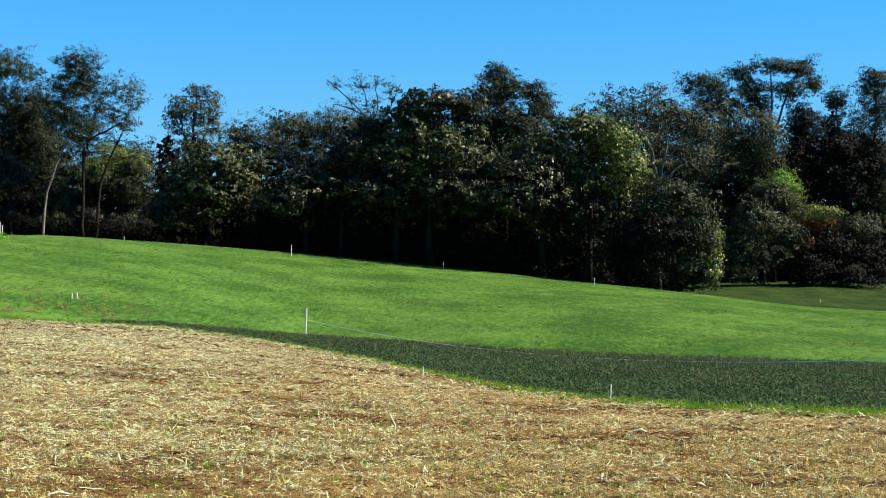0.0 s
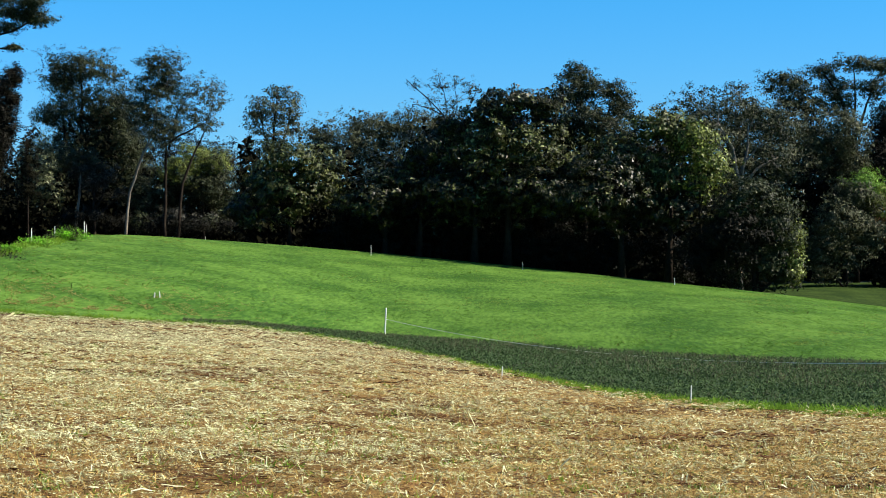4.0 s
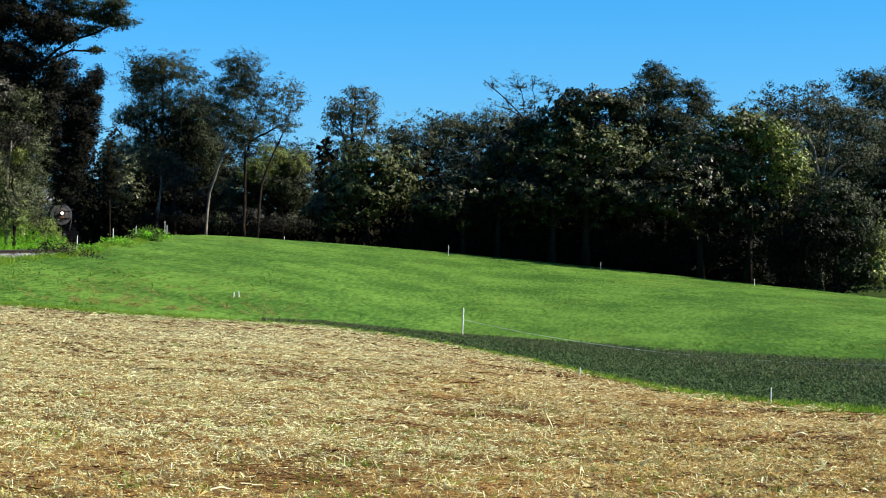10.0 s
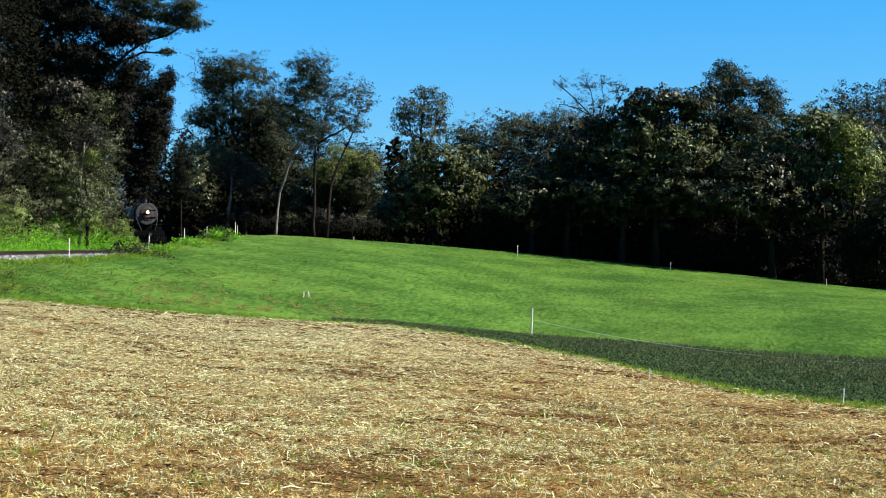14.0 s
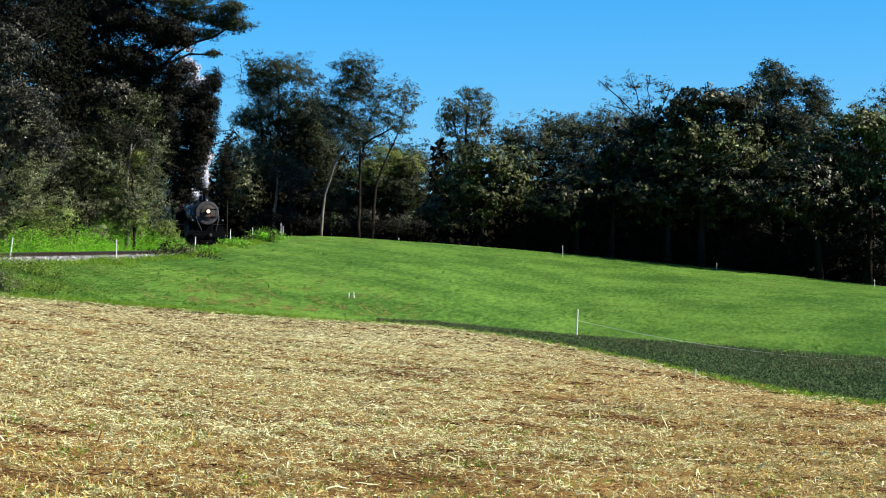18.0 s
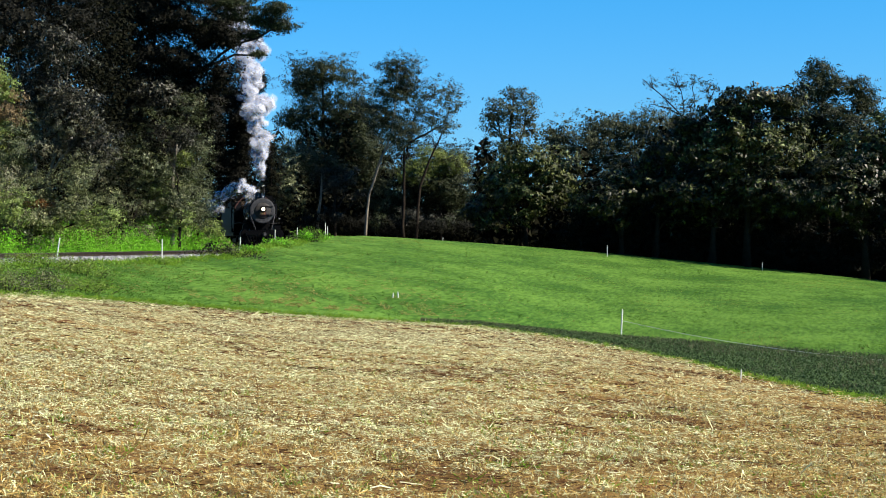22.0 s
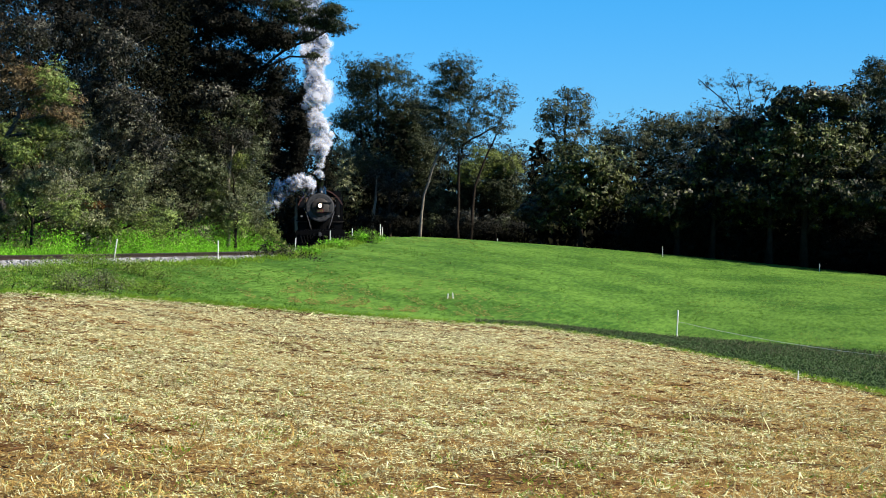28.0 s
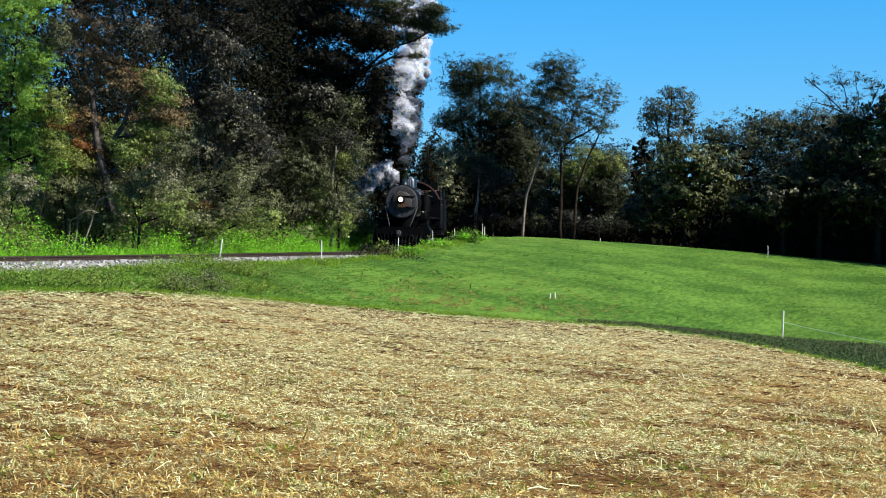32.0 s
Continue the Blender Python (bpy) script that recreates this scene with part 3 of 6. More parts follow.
tree("tall fine-leaved tree rising over the wood", 4.47, 110.00, "olive", 0.18, 0.90, 0.18, BARK,
     [(-0.77, 13.13, 1.08, 0.85), (-1.24, 11.86, 1.39, 1.16), (0.19, 12.05, 1.16, 1.23), (-0.58, 9.93, 2.24, 1.85), (1.73, 11.86, 1.00, 0.85), (2.23, 10.90, 1.16, 1.00), (1.16, 9.36, 2.24, 1.77)],
     [[(0.00, 0.10), (-0.39, 6.66), (-0.70, 12.82)], [(-0.19, 6.66), (1.73, 11.28)]])
tree("large broad-leaved tree with sunlight put into its crown colour", 6.42, 104.00, "broad", 0.31, 1.10, 0.22, BARK,
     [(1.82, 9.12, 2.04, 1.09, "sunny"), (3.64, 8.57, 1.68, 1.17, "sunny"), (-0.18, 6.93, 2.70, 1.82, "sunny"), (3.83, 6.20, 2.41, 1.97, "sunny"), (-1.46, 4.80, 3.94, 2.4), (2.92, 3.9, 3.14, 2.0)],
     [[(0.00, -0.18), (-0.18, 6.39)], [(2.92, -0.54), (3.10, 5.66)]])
tree("lighter green tree with sunlit leaves", 11.41, 103.00, "green", 0.30, 0.80, 0.14, BARK,
     [(-0.37, 8.15, 1.44, 1.23), (0.36, 6.34, 1.44, 1.66), (-2.35, 9.41, 1.44, 0.65)],
     [[(0.00, -0.34), (-0.18, 6.34)]])
# Dark left clumps and green right ones put side light into the leaf colour.
tree("rounded bushy tree at the end of the wood", 14.38, 101.00, "olive", 0.24, 1.10, 0.12, BARK,
     [(-0.18, 4.30, 2.34, 1.63), (1.48, 2.53, 1.56, 1.91), (-1.42, 2.18, 2.48, 2.27, "dark"), (0.53, 0.41, 2.48, 1.56), (2.05, 0.23, 0.92, 1.56), (-2.66, 0.76, 2.05, 1.56, "dark"), (2.45, 1.9, 0.7, 1.2, "green"), (2.35, 0.2, 0.7, 1.1, "green")],
     [[(0.00, -1.36), (-0.07, 2.71)]])
tree("open tree with spreading bare limbs", 14.43, 108.00, "olive", 0.19, 0.27, 0.20, PALEBARK,
     [(-3.41, 11.11, 1.51, 0.91), (-1.33, 10.54, 2.04, 1.21), (0.94, 10.16, 2.12, 1.36), (2.76, 9.03, 1.74, 1.51), (-1.71, 8.27, 1.74, 1.29), (2.27, 7.13, 1.74, 1.29), (-0.20, 11.86, 1.14, 0.53)],
     [[(0.00, -1.01), (-0.00, 5.43), (-0.57, 7.89), (-1.52, 9.59)], [(-0.00, 5.43), (0.56, 8.08), (0.56, 10.35)], [(-0.00, 5.62), (1.13, 6.57), (2.65, 7.32)], [(0.03, 5.05), (0.26, 6.95), (1.51, 8.27)]])
tree("tall tree with flat layered crown", 25.89, 126.00, "olive", 0.22, 0.85, 0.20, BARK,
     [(-0.24, 15.41, 2.03, 0.71), (2.19, 15.32, 1.50, 0.88), (-2.66, 14.88, 1.24, 0.71), (-1.56, 13.65, 1.59, 0.88), (-5.75, 14.00, 2.21, 0.97), (1.31, 13.56, 1.59, 0.88), (-3.99, 12.59, 2.65, 1.50), (3.08, 14.00, 0.80, 0.71), (-1.12, 12.46, 1.33, 0.97)],
     [[(0.00, -1.46), (-0.45, 9.14), (-1.34, 12.68), (-2.66, 14.66)], [(-0.36, 8.70), (0.65, 12.23), (1.97, 15.10)], [(-0.36, 9.14), (-0.10, 12.23), (-0.24, 15.10)], [(-1.11, 7.38), (-3.54, 11.79), (-5.53, 14.00)]])
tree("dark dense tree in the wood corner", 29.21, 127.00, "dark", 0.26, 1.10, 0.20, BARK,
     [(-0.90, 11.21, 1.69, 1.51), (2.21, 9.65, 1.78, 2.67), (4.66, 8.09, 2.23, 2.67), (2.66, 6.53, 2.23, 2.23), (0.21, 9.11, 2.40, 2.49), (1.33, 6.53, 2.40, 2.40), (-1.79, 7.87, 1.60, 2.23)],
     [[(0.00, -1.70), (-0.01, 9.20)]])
tree("tall brownish tree at the wood corner", 34.65, 129.00, "olive", 0.22, 1.00, 0.20, BARK,
     [(-0.25, 14.52, 1.63, 1.18), (0.21, 12.26, 1.99, 1.99), (-0.92, 8.87, 2.08, 2.44), (0.22, 5.25, 2.35, 2.62), (-3.18, 13.03, 1.00, 1.00)],
     [[(0.00, -1.98), (-0.24, 7.51), (-0.24, 13.84)], [(-2.26, -1.76), (-2.81, 7.51), (-3.18, 12.71)]])
tree("grey-green bushy tree at the wood edge", 23.22, 117.00, "brown", 0.22, 1.00, 0.10, BARK,
     [(0.61, 5.13, 1.89, 1.23), (-0.82, 3.08, 1.89, 2.05), (1.72, 2.46, 1.89, 2.22), (-0.21, 0.62, 2.38, 1.89), (-2.05, 0.82, 1.23, 1.64)],
     [[(0.00, -1.44), (-0.00, 3.69)]])
tree("mixed thicket, bright green and rusty red on top", 28.38, 118.00, "dark", 0.22, 1.00, 0.09, BARK,
     [(-3.81, 5.94, 1.49, 0.74, "bright"), (-3.11, 4.95, 1.24, 0.91, "green"), (-1.04, 3.87, 1.74, 0.62, "green"), (-1.25, 3.17, 1.82, 0.62, "rust"), (-2.07, 1.85, 0.74, 0.58, "rust"), (2.06, 2.80, 2.32, 1.08, "brown"), (-0.00, 1.02, 2.40, 1.90), (2.89, 0.61, 2.48, 1.90), (-1.66, -0.43, 1.90, 1.41), (1.24, -0.64, 2.90, 1.16)],
     [[(0.00, -1.88), (-0.00, 1.64)], [(-2.90, -1.46), (-2.90, 4.95)]])
tree("dark tree leaning over the far bend of the track", -39.55, 111.00, "dark", 0.21, 1.40, 0.12, BARK,
     [(2.6, 6.4, 0.8, 0.9), (1.6, 5.5, 1.0, 1.2), (3.4, 9.6, 0.9, 1.1), (2.7, 11.0, 1.1, 1.2), (0.6, 8.3, 1.1, 1.3), (2.9, 8.0, 0.8, 0.9), (2.02, 12.24, 1.09, 1.25), (2.28, 9.77, 0.93, 1.25), (2.19, 7.71, 0.86, 1.01), (1.11, 9.59, 1.17, 1.56), (1.11, 12.06, 1.17, 1.56), (3.58, 12.60, 0.78, 1.17), (3.49, 10.56, 0.78, 1.09), (3.23, 8.64, 0.70, 0.93), (4.10, 11.57, 0.47, 0.70), (4.27, 13.20, 0.54, 0.78), (-0.87, 6.31, 1.17, 1.95), (0.97, 7.45, 0.86, 1.01), (1.84, 7.10, 0.62, 0.78)],
     [[(0.00, 2.17), (0.44, 6.30), (1.32, 10.40), (2.63, 12.43)]])
shrub("tangled hedge at the bend of the railway", -30.18, 82.00, "hedge", 0.13, 0.60, 0.07, BARK,
     [(0.33, 4.18, 1.27, 1.32), (-0.48, 5.71, 1.44, 1.32), (0.64, 3.02, 0.81, 0.98), (-0.96, 2.97, 1.73, 1.04), (0.01, 7.07, 1.15, 1.15), (0.64, 2.20, 1.32, 0.63, "bramble"), (-0.97, 1.90, 1.44, 0.58, "bramble"), (1.28, 2.51, 0.58, 0.58, "bramble")],
     [[(0.00, 1.90), (-0.06, 4.49), (-0.31, 6.92)]])
tree("slender bright-green young tree", -30.58, 50.50, "bright", 0.10, 0.62, 0.06, BARK,
     [(-0.21, 9.77, 1.06, 0.71), (0.58, 8.34, 0.71, 0.78), (1.03, 6.53, 0.64, 0.78, "green"), (1.26, 9.11, 0.53, 0.71, "brown"), (1.14, 5.13, 0.53, 0.60, "green"), (0.25, 10.35, 1.06, 0.53), (-0.67, 7.78, 0.89, 0.89), (0.35, 6.74, 0.71, 0.89), (-0.56, 5.56, 0.81, 0.89), (0.69, 4.94, 0.53, 0.89), (-0.22, 3.95, 0.89, 0.71), (-0.68, 2.75, 0.71, 0.53), (-2.28, 8.44, 1.24, 2.12), (-2.06, 4.38, 1.06, 1.77)],
     [[(-0.68, 1.85), (-0.63, 3.76), (-0.44, 6.36), (-0.09, 9.56)]])
# In this tree and the next, dark top clumps stand for a shaded canopy.
tree("dark-trunked tree with brown and yellowing leaves", -28.69, 53.20, "russet", 0.10, 0.62, 0.20, GREYBARK,
     [(-1.14, 9.46, 1.23, 1.12), (-0.22, 7.97, 1.23, 1.01), (0.82, 9.39, 1.31, 1.04, "glint"), (-1.14, 10.72, 1.12, 0.48, "dark"), (0.71, 10.74, 1.49, 0.48, "dark"), (1.62, 7.71, 0.67, 0.56, "bramble"), (2.30, 7.07, 0.56, 0.56, "bramble"), (1.43, 6.69, 0.56, 0.52, "green"), (-1.38, 6.97, 0.45, 0.56), (1.73, 5.75, 0.75, 0.63, "bramble"), (-1.16, 4.46, 0.75, 0.56, "dull"), (-1.86, 5.20, 0.48, 0.67, "bright"), (-1.15, 5.25, 0.56, 0.37, "rust"), (0.35, 5.22, 0.75, 0.45, "bramble"), (-0.92, 6.23, 0.63, 0.56), (1.50, 5.76, 0.90, 0.67, "green"), (2.29, 6.46, 0.75, 0.63), (-0.80, 5.12, 0.67, 0.37, "rust"), (0.81, 4.95, 0.75, 0.41, "rust"), (0.93, 7.53, 1.12, 0.86), (1.95, 5.07, 0.63, 0.45, "green")],
     [[(0.05, 2.53), (-0.09, 3.82), (-0.32, 5.07), (-0.64, 6.53), (-0.91, 8.21)], [(-0.23, 4.76), (-0.69, 5.80), (-1.39, 6.76)], [(-0.23, 4.86), (0.36, 6.09), (0.82, 8.15)]])
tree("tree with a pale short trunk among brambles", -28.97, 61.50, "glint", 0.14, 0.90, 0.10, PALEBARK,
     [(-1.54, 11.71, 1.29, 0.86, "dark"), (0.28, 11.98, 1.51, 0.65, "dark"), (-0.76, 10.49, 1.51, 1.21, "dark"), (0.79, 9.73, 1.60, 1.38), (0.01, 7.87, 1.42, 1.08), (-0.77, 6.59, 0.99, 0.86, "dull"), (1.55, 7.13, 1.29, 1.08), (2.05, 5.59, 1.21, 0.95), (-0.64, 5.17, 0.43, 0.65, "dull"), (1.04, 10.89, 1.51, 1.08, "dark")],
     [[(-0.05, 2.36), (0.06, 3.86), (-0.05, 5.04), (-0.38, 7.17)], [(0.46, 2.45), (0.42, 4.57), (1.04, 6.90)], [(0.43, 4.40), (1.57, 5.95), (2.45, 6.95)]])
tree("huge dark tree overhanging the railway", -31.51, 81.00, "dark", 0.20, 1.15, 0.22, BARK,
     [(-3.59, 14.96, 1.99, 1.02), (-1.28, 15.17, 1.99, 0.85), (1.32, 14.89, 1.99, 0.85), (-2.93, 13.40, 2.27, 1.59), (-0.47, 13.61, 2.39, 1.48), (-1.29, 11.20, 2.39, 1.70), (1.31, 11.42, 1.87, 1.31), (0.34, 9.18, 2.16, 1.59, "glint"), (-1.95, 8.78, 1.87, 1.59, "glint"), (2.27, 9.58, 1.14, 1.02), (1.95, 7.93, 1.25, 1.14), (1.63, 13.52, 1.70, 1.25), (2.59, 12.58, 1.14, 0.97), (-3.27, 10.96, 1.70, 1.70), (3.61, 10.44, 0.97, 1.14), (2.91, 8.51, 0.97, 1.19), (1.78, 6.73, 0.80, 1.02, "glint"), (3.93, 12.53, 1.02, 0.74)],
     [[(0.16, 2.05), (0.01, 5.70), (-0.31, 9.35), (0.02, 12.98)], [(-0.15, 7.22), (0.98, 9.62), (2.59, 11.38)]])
tree("tree with long branches reaching over the rails", -30.59, 82.00, "olive", 0.16, 1.00, 0.14, BARK,
     [(2.93, 13.93, 1.32, 0.69), (4.52, 13.68, 1.15, 0.63), (5.62, 13.21, 0.86, 0.46), (3.88, 12.74, 1.04, 0.29), (1.96, 13.15, 0.98, 0.75), (2.93, 14.47, 1.73, 0.52), (5.46, 14.06, 0.86, 0.40), (4.35, 11.70, 0.46, 0.17), (2.92, 12.50, 0.69, 0.35), (0.01, 7.56, 1.15, 1.73, "dark"), (-0.15, 10.32, 1.15, 1.44, "dark"), (-0.65, 4.81, 1.15, 1.15, "bramble")],
     [[(0.00, 2.05), (-0.06, 5.73), (0.01, 9.09), (1.31, 10.89), (2.92, 12.05), (5.15, 12.87)], [(0.01, 8.79), (0.67, 11.82), (2.92, 13.56), (4.67, 13.64)], [(1.31, 10.89), (2.92, 11.74), (4.67, 11.68)]])
tree("pale-leaved sapling in front of the dark wood", -28.80, 61.80, "pale", 0.10, 0.36, 0.04, BARK,
     [(-0.56, 5.66, 1.30, 1.08), (0.99, 6.57, 1.17, 1.08), (-1.09, 4.12, 1.08, 0.78), (1.75, 5.03, 1.08, 1.00), (0.22, 7.65, 1.08, 0.87)],
     [[(0.10, 2.45), (0.06, 4.11), (-0.04, 6.47)], [(-0.57, 2.34), (-0.67, 3.88), (-0.88, 5.30)]])
tree("speckled pale-leaved sapling by the railway", -29.47, 79.00, "hedge", 0.12, 0.36, 0.04, BARK,
     [(-1.25, 7.37, 1.50, 1.38), (0.01, 5.58, 1.38, 1.27), (-2.53, 5.91, 1.38, 1.27), (0.64, 8.51, 0.94, 1.00), (1.26, 6.44, 0.72, 1.11)],
     [[(0.00, 2.33), (-0.06, 4.40), (-0.24, 7.06)]])
tree("thin sapling with sparse speckled leaves", -30.03, 54.80, "pale", 0.10, 0.36, 0.05, BARK,
     [(-0.81, 3.90, 0.65, 0.77), (1.24, 4.51, 0.42, 0.69), (-1.68, 3.04, 0.77, 0.46), (1.67, 5.57, 0.69, 0.69)],
     [[(0.00, 2.17), (0.10, 3.67), (0.60, 5.16)], [(0.60, 2.38), (0.53, 3.67), (0.24, 4.53)]])
shrub("tangled hedge of brambles and saplings", -29.98, 75.50, "hedge", 0.12, 0.42, 0.07, BARK,
     [(1.76, 3.01, 0.95, 0.79, "bramble"), (0.91, 4.01, 0.90, 0.79, "bramble"), (1.37, 4.00, 0.79, 0.79), (-2.76, 4.90, 1.85, 1.32), (-0.15, 5.43, 1.85, 1.48), (0.61, 5.42, 0.95, 0.95), (1.97, 3.66, 0.95, 0.79), (-1.22, 3.46, 1.96, 0.95), (1.21, 3.44, 1.59, 0.95), (0.61, 2.45, 1.85, 0.58, "bramble"), (-1.84, 2.46, 1.59, 0.58, "bramble"), (-2.14, 6.04, 1.06, 1.06, "pale"), (0.62, 6.84, 1.06, 1.06, "dark")],
     [[(1.81, 2.31), (1.76, 4.00), (1.82, 5.12)], [(-0.61, 2.31), (-0.54, 4.59)]])
shrub("sunlit olive-green hedge under the dark-trunked tree", -28.60, 52.20, "dull", 0.11, 0.5, 0.05, BARK,
     [(-1.6, 3.5, 1.0, 0.9), (-1.2, 4.7, 0.8, 0.7, "green"), (1.1, 3.2, 0.9, 0.8, "bramble"), (1.9, 4.0, 0.9, 0.8), (1.3, 4.9, 0.7, 0.6, "bramble"), (2.8, 2.9, 0.8, 0.7, "bramble"), (-2.6, 2.7, 0.9, 0.7, "bramble"), (2.9, 5.0, 0.8, 0.8, "hedge")],
     [[(-1.3, 2.1), (-1.5, 3.4), (-1.2, 4.6)], [(1.4, 2.1), (1.6, 3.3), (1.5, 4.7)]])
shrub("dense dull-green bramble thicket", -29.04, 58.50, "dull", 0.10, 0.50, 0.05, BARK,
     [(1.50, 3.20, 0.85, 0.20, "rust"), (1.92, 2.37, 0.70, 0.33, "bramble"), (1.87, 2.72, 0.70, 0.33), (1.53, 2.21, 0.90, 0.29, "bramble"), (0.00, 3.66, 1.44, 0.82), (2.46, 3.08, 1.23, 0.62), (-1.25, 2.88, 1.23, 0.53), (0.99, 2.68, 1.44, 0.41), (3.67, 2.67, 1.23, 0.45, "bramble"), (1.48, 3.98, 0.82, 0.62), (-0.49, 4.68, 0.62, 0.62, "pale"), (2.95, 4.19, 0.70, 0.82)],
     [[(0.00, 2.19), (0.13, 3.55)]])
shrub("dull-green undergrowth beside the railway", -29.93, 52.50, "dull", 0.10, 0.50, 0.05, BARK,
     [(-0.23, 3.71, 0.81, 0.81), (0.12, 2.67, 1.03, 0.44), (1.50, 2.44, 0.85, 0.26), (-1.63, 2.58, 0.92, 0.40), (-0.69, 4.64, 0.55, 0.55), (0.65, 3.49, 0.44, 0.55), (-3.06, 2.59, 0.74, 0.48, "bramble"), (2.63, 3.68, 0.44, 0.55, "pale")],
     [[(0.00, 2.16), (-0.04, 3.60)], [(0.81, 2.15), (0.97, 3.49)]])
tree("leaning tree with a pale bare trunk by the hedge", -28.75, 76.00, "glint", 0.12, 0.45, 0.10, PALEBARK,
     [(0.55, 7.0, 0.8, 0.7), (-0.3, 6.2, 0.7, 0.6), (0.7, 5.9, 0.5, 0.5, "green")],
     [[(0.00, 2.30), (0.12, 4.90), (0.40, 6.60)]])
shrub("grey speckled undergrowth behind the dark trunk", -30.30, 55.60, "pale", 0.10, 0.50, 0.04, BARK,
     [(0.1, 3.2, 1.3, 0.8), (-1.6, 4.4, 1.1, 0.9), (1.2, 4.5, 1.1, 0.9), (0.2, 5.8, 1.1, 0.8, "bramble"), (-1.7, 6.5, 1.0, 0.7, "rust"), (2.5, 3.7, 1.0, 0.8), (-2.9, 3.4, 1.1, 0.9, "dull"), (1.9, 6.2, 0.9, 0.8, "russet"), (-0.4, 4.2, 0.9, 0.8, "hedge")],
     [[(0.0, 2.2), (-0.3, 3.6), (-0.6, 5.6)], [(1.2, 2.2), (1.4, 4.0), (1.2, 5.4)]])
shrub("arching pale bramble canes on the bank", -29.10, 51.00, "hedge", 0.09, 0.30, 0.022, PALEBARK,
     [(0.7, 2.9, 0.4, 0.25), (1.5, 3.7, 0.4, 0.25)],
     [[(-0.40, 2.10), (0.10, 2.55), (0.75, 2.85), (1.20, 2.80)], [(-0.25, 2.10), (0.25, 2.45), (0.60, 2.72)], [(0.10, 2.10), (0.95, 3.25), (1.55, 3.68)]])


def thicket(s, aside, seed, kinds, label):
    """A tangled thicket beside the track."""
    rng = random.Random(seed)
    p, h = track(s)
    x, y = p.x + h.y * aside, p.y - h.x * aside
    base = ground_at(x, y)
    clumps = [(rng.uniform(-1.7, 1.7), base + rng.uniform(0.5, 2.7), rng.uniform(0.6, 1.05), rng.uniform(0.45, 0.85), rng.choice(kinds)) for k in range(6)]
    stems = [[(dx, base - 0.2), (dx + rng.uniform(-0.3, 0.3), base + 1.0), (dx + rng.uniform(-0.7, 0.7), base + rng.uniform(2.0, 3.0))] for dx in (-0.9, 0.1, 0.9)]
    return shrub(label, x, y, kinds[0], 0.125, 0.45, 0.03, BARK, clumps, stems)


for i in range(11):
    thicket(8 + 5.0 * i, 5.6 + 0.5 * (i % 3), 40 + i, (("pale", "bramble", "dull"), ("dull", "bramble", "green"), ("bramble", "pale", "dull"))[i % 3], ("greyish tangled thicket with small pale leaves", "dull green thicket with dark stems", "bramble thicket with speckled leaves")[i % 3])


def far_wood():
    """The depth of the wood behind the trees at its edge, its shade put into the leaf colour."""
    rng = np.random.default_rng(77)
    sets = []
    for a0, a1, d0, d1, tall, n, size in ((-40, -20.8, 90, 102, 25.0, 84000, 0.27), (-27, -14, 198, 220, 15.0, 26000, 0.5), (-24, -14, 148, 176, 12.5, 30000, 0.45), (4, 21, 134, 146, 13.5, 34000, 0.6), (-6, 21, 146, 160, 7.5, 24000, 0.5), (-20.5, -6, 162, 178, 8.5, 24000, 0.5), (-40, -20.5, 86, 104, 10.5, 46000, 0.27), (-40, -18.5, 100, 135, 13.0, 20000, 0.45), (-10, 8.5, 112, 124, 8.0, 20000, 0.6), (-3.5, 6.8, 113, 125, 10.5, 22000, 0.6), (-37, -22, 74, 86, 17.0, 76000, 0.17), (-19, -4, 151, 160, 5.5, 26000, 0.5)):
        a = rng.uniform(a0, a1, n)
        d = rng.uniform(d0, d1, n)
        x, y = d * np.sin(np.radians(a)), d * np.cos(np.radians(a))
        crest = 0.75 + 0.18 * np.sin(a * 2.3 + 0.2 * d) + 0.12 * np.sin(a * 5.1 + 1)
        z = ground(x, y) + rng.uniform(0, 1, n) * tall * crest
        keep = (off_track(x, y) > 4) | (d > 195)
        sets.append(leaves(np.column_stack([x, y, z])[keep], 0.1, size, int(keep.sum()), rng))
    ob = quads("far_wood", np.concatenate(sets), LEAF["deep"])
    return tagged(ob, "foliage deep inside the wood with its shade put into the colour", "woodland", kind="stuff")


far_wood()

# ---- the railway ----


def sweep(name, profile_pts, s0, s1, step, mat, parent, label="", offset=0.0):
    """A profile of (aside, height) pairs swept along the track."""
    verts, faces, k = [], [], len(profile_pts)
    stops = np.arange(s0, s1 + 0.01, step)
    for s in stops:
        p, h = track(s)
        side = Vector((h.y, -h.x))
        for a, z in profile_pts:
            q = p + side * (a + offset)
            verts.append((q.x, q.y, z))
    for i in range(len(stops) - 1):
        for j in range(k - 1):
            faces.append((i * k + j, (i + 1) * k + j, (i + 1) * k + j + 1, i * k + j + 1))
    faces += [tuple(range(k))[::-1], tuple((len(stops) - 1) * k + j for j in range(k))]
    return finish(name, verts, faces, mat, parent, label=label)


S0, S1 = -90.0, 66.0
bed = sweep("ballast_bed", [(-2.5, RAIL_Z - 0.75), (-1.75, RAIL_Z - 0.2), (1.75, RAIL_Z - 0.2), (2.5, RAIL_Z - 0.75)], S0, S1, 2.0, BALLAST, None)
tagged(bed, "pale grey ballast bed of a single-track railway", "ballast", kind="structure")
railway = new("railway_track")
tagged(railway, "single railway track with rusty rails on timber sleepers", "railway track")
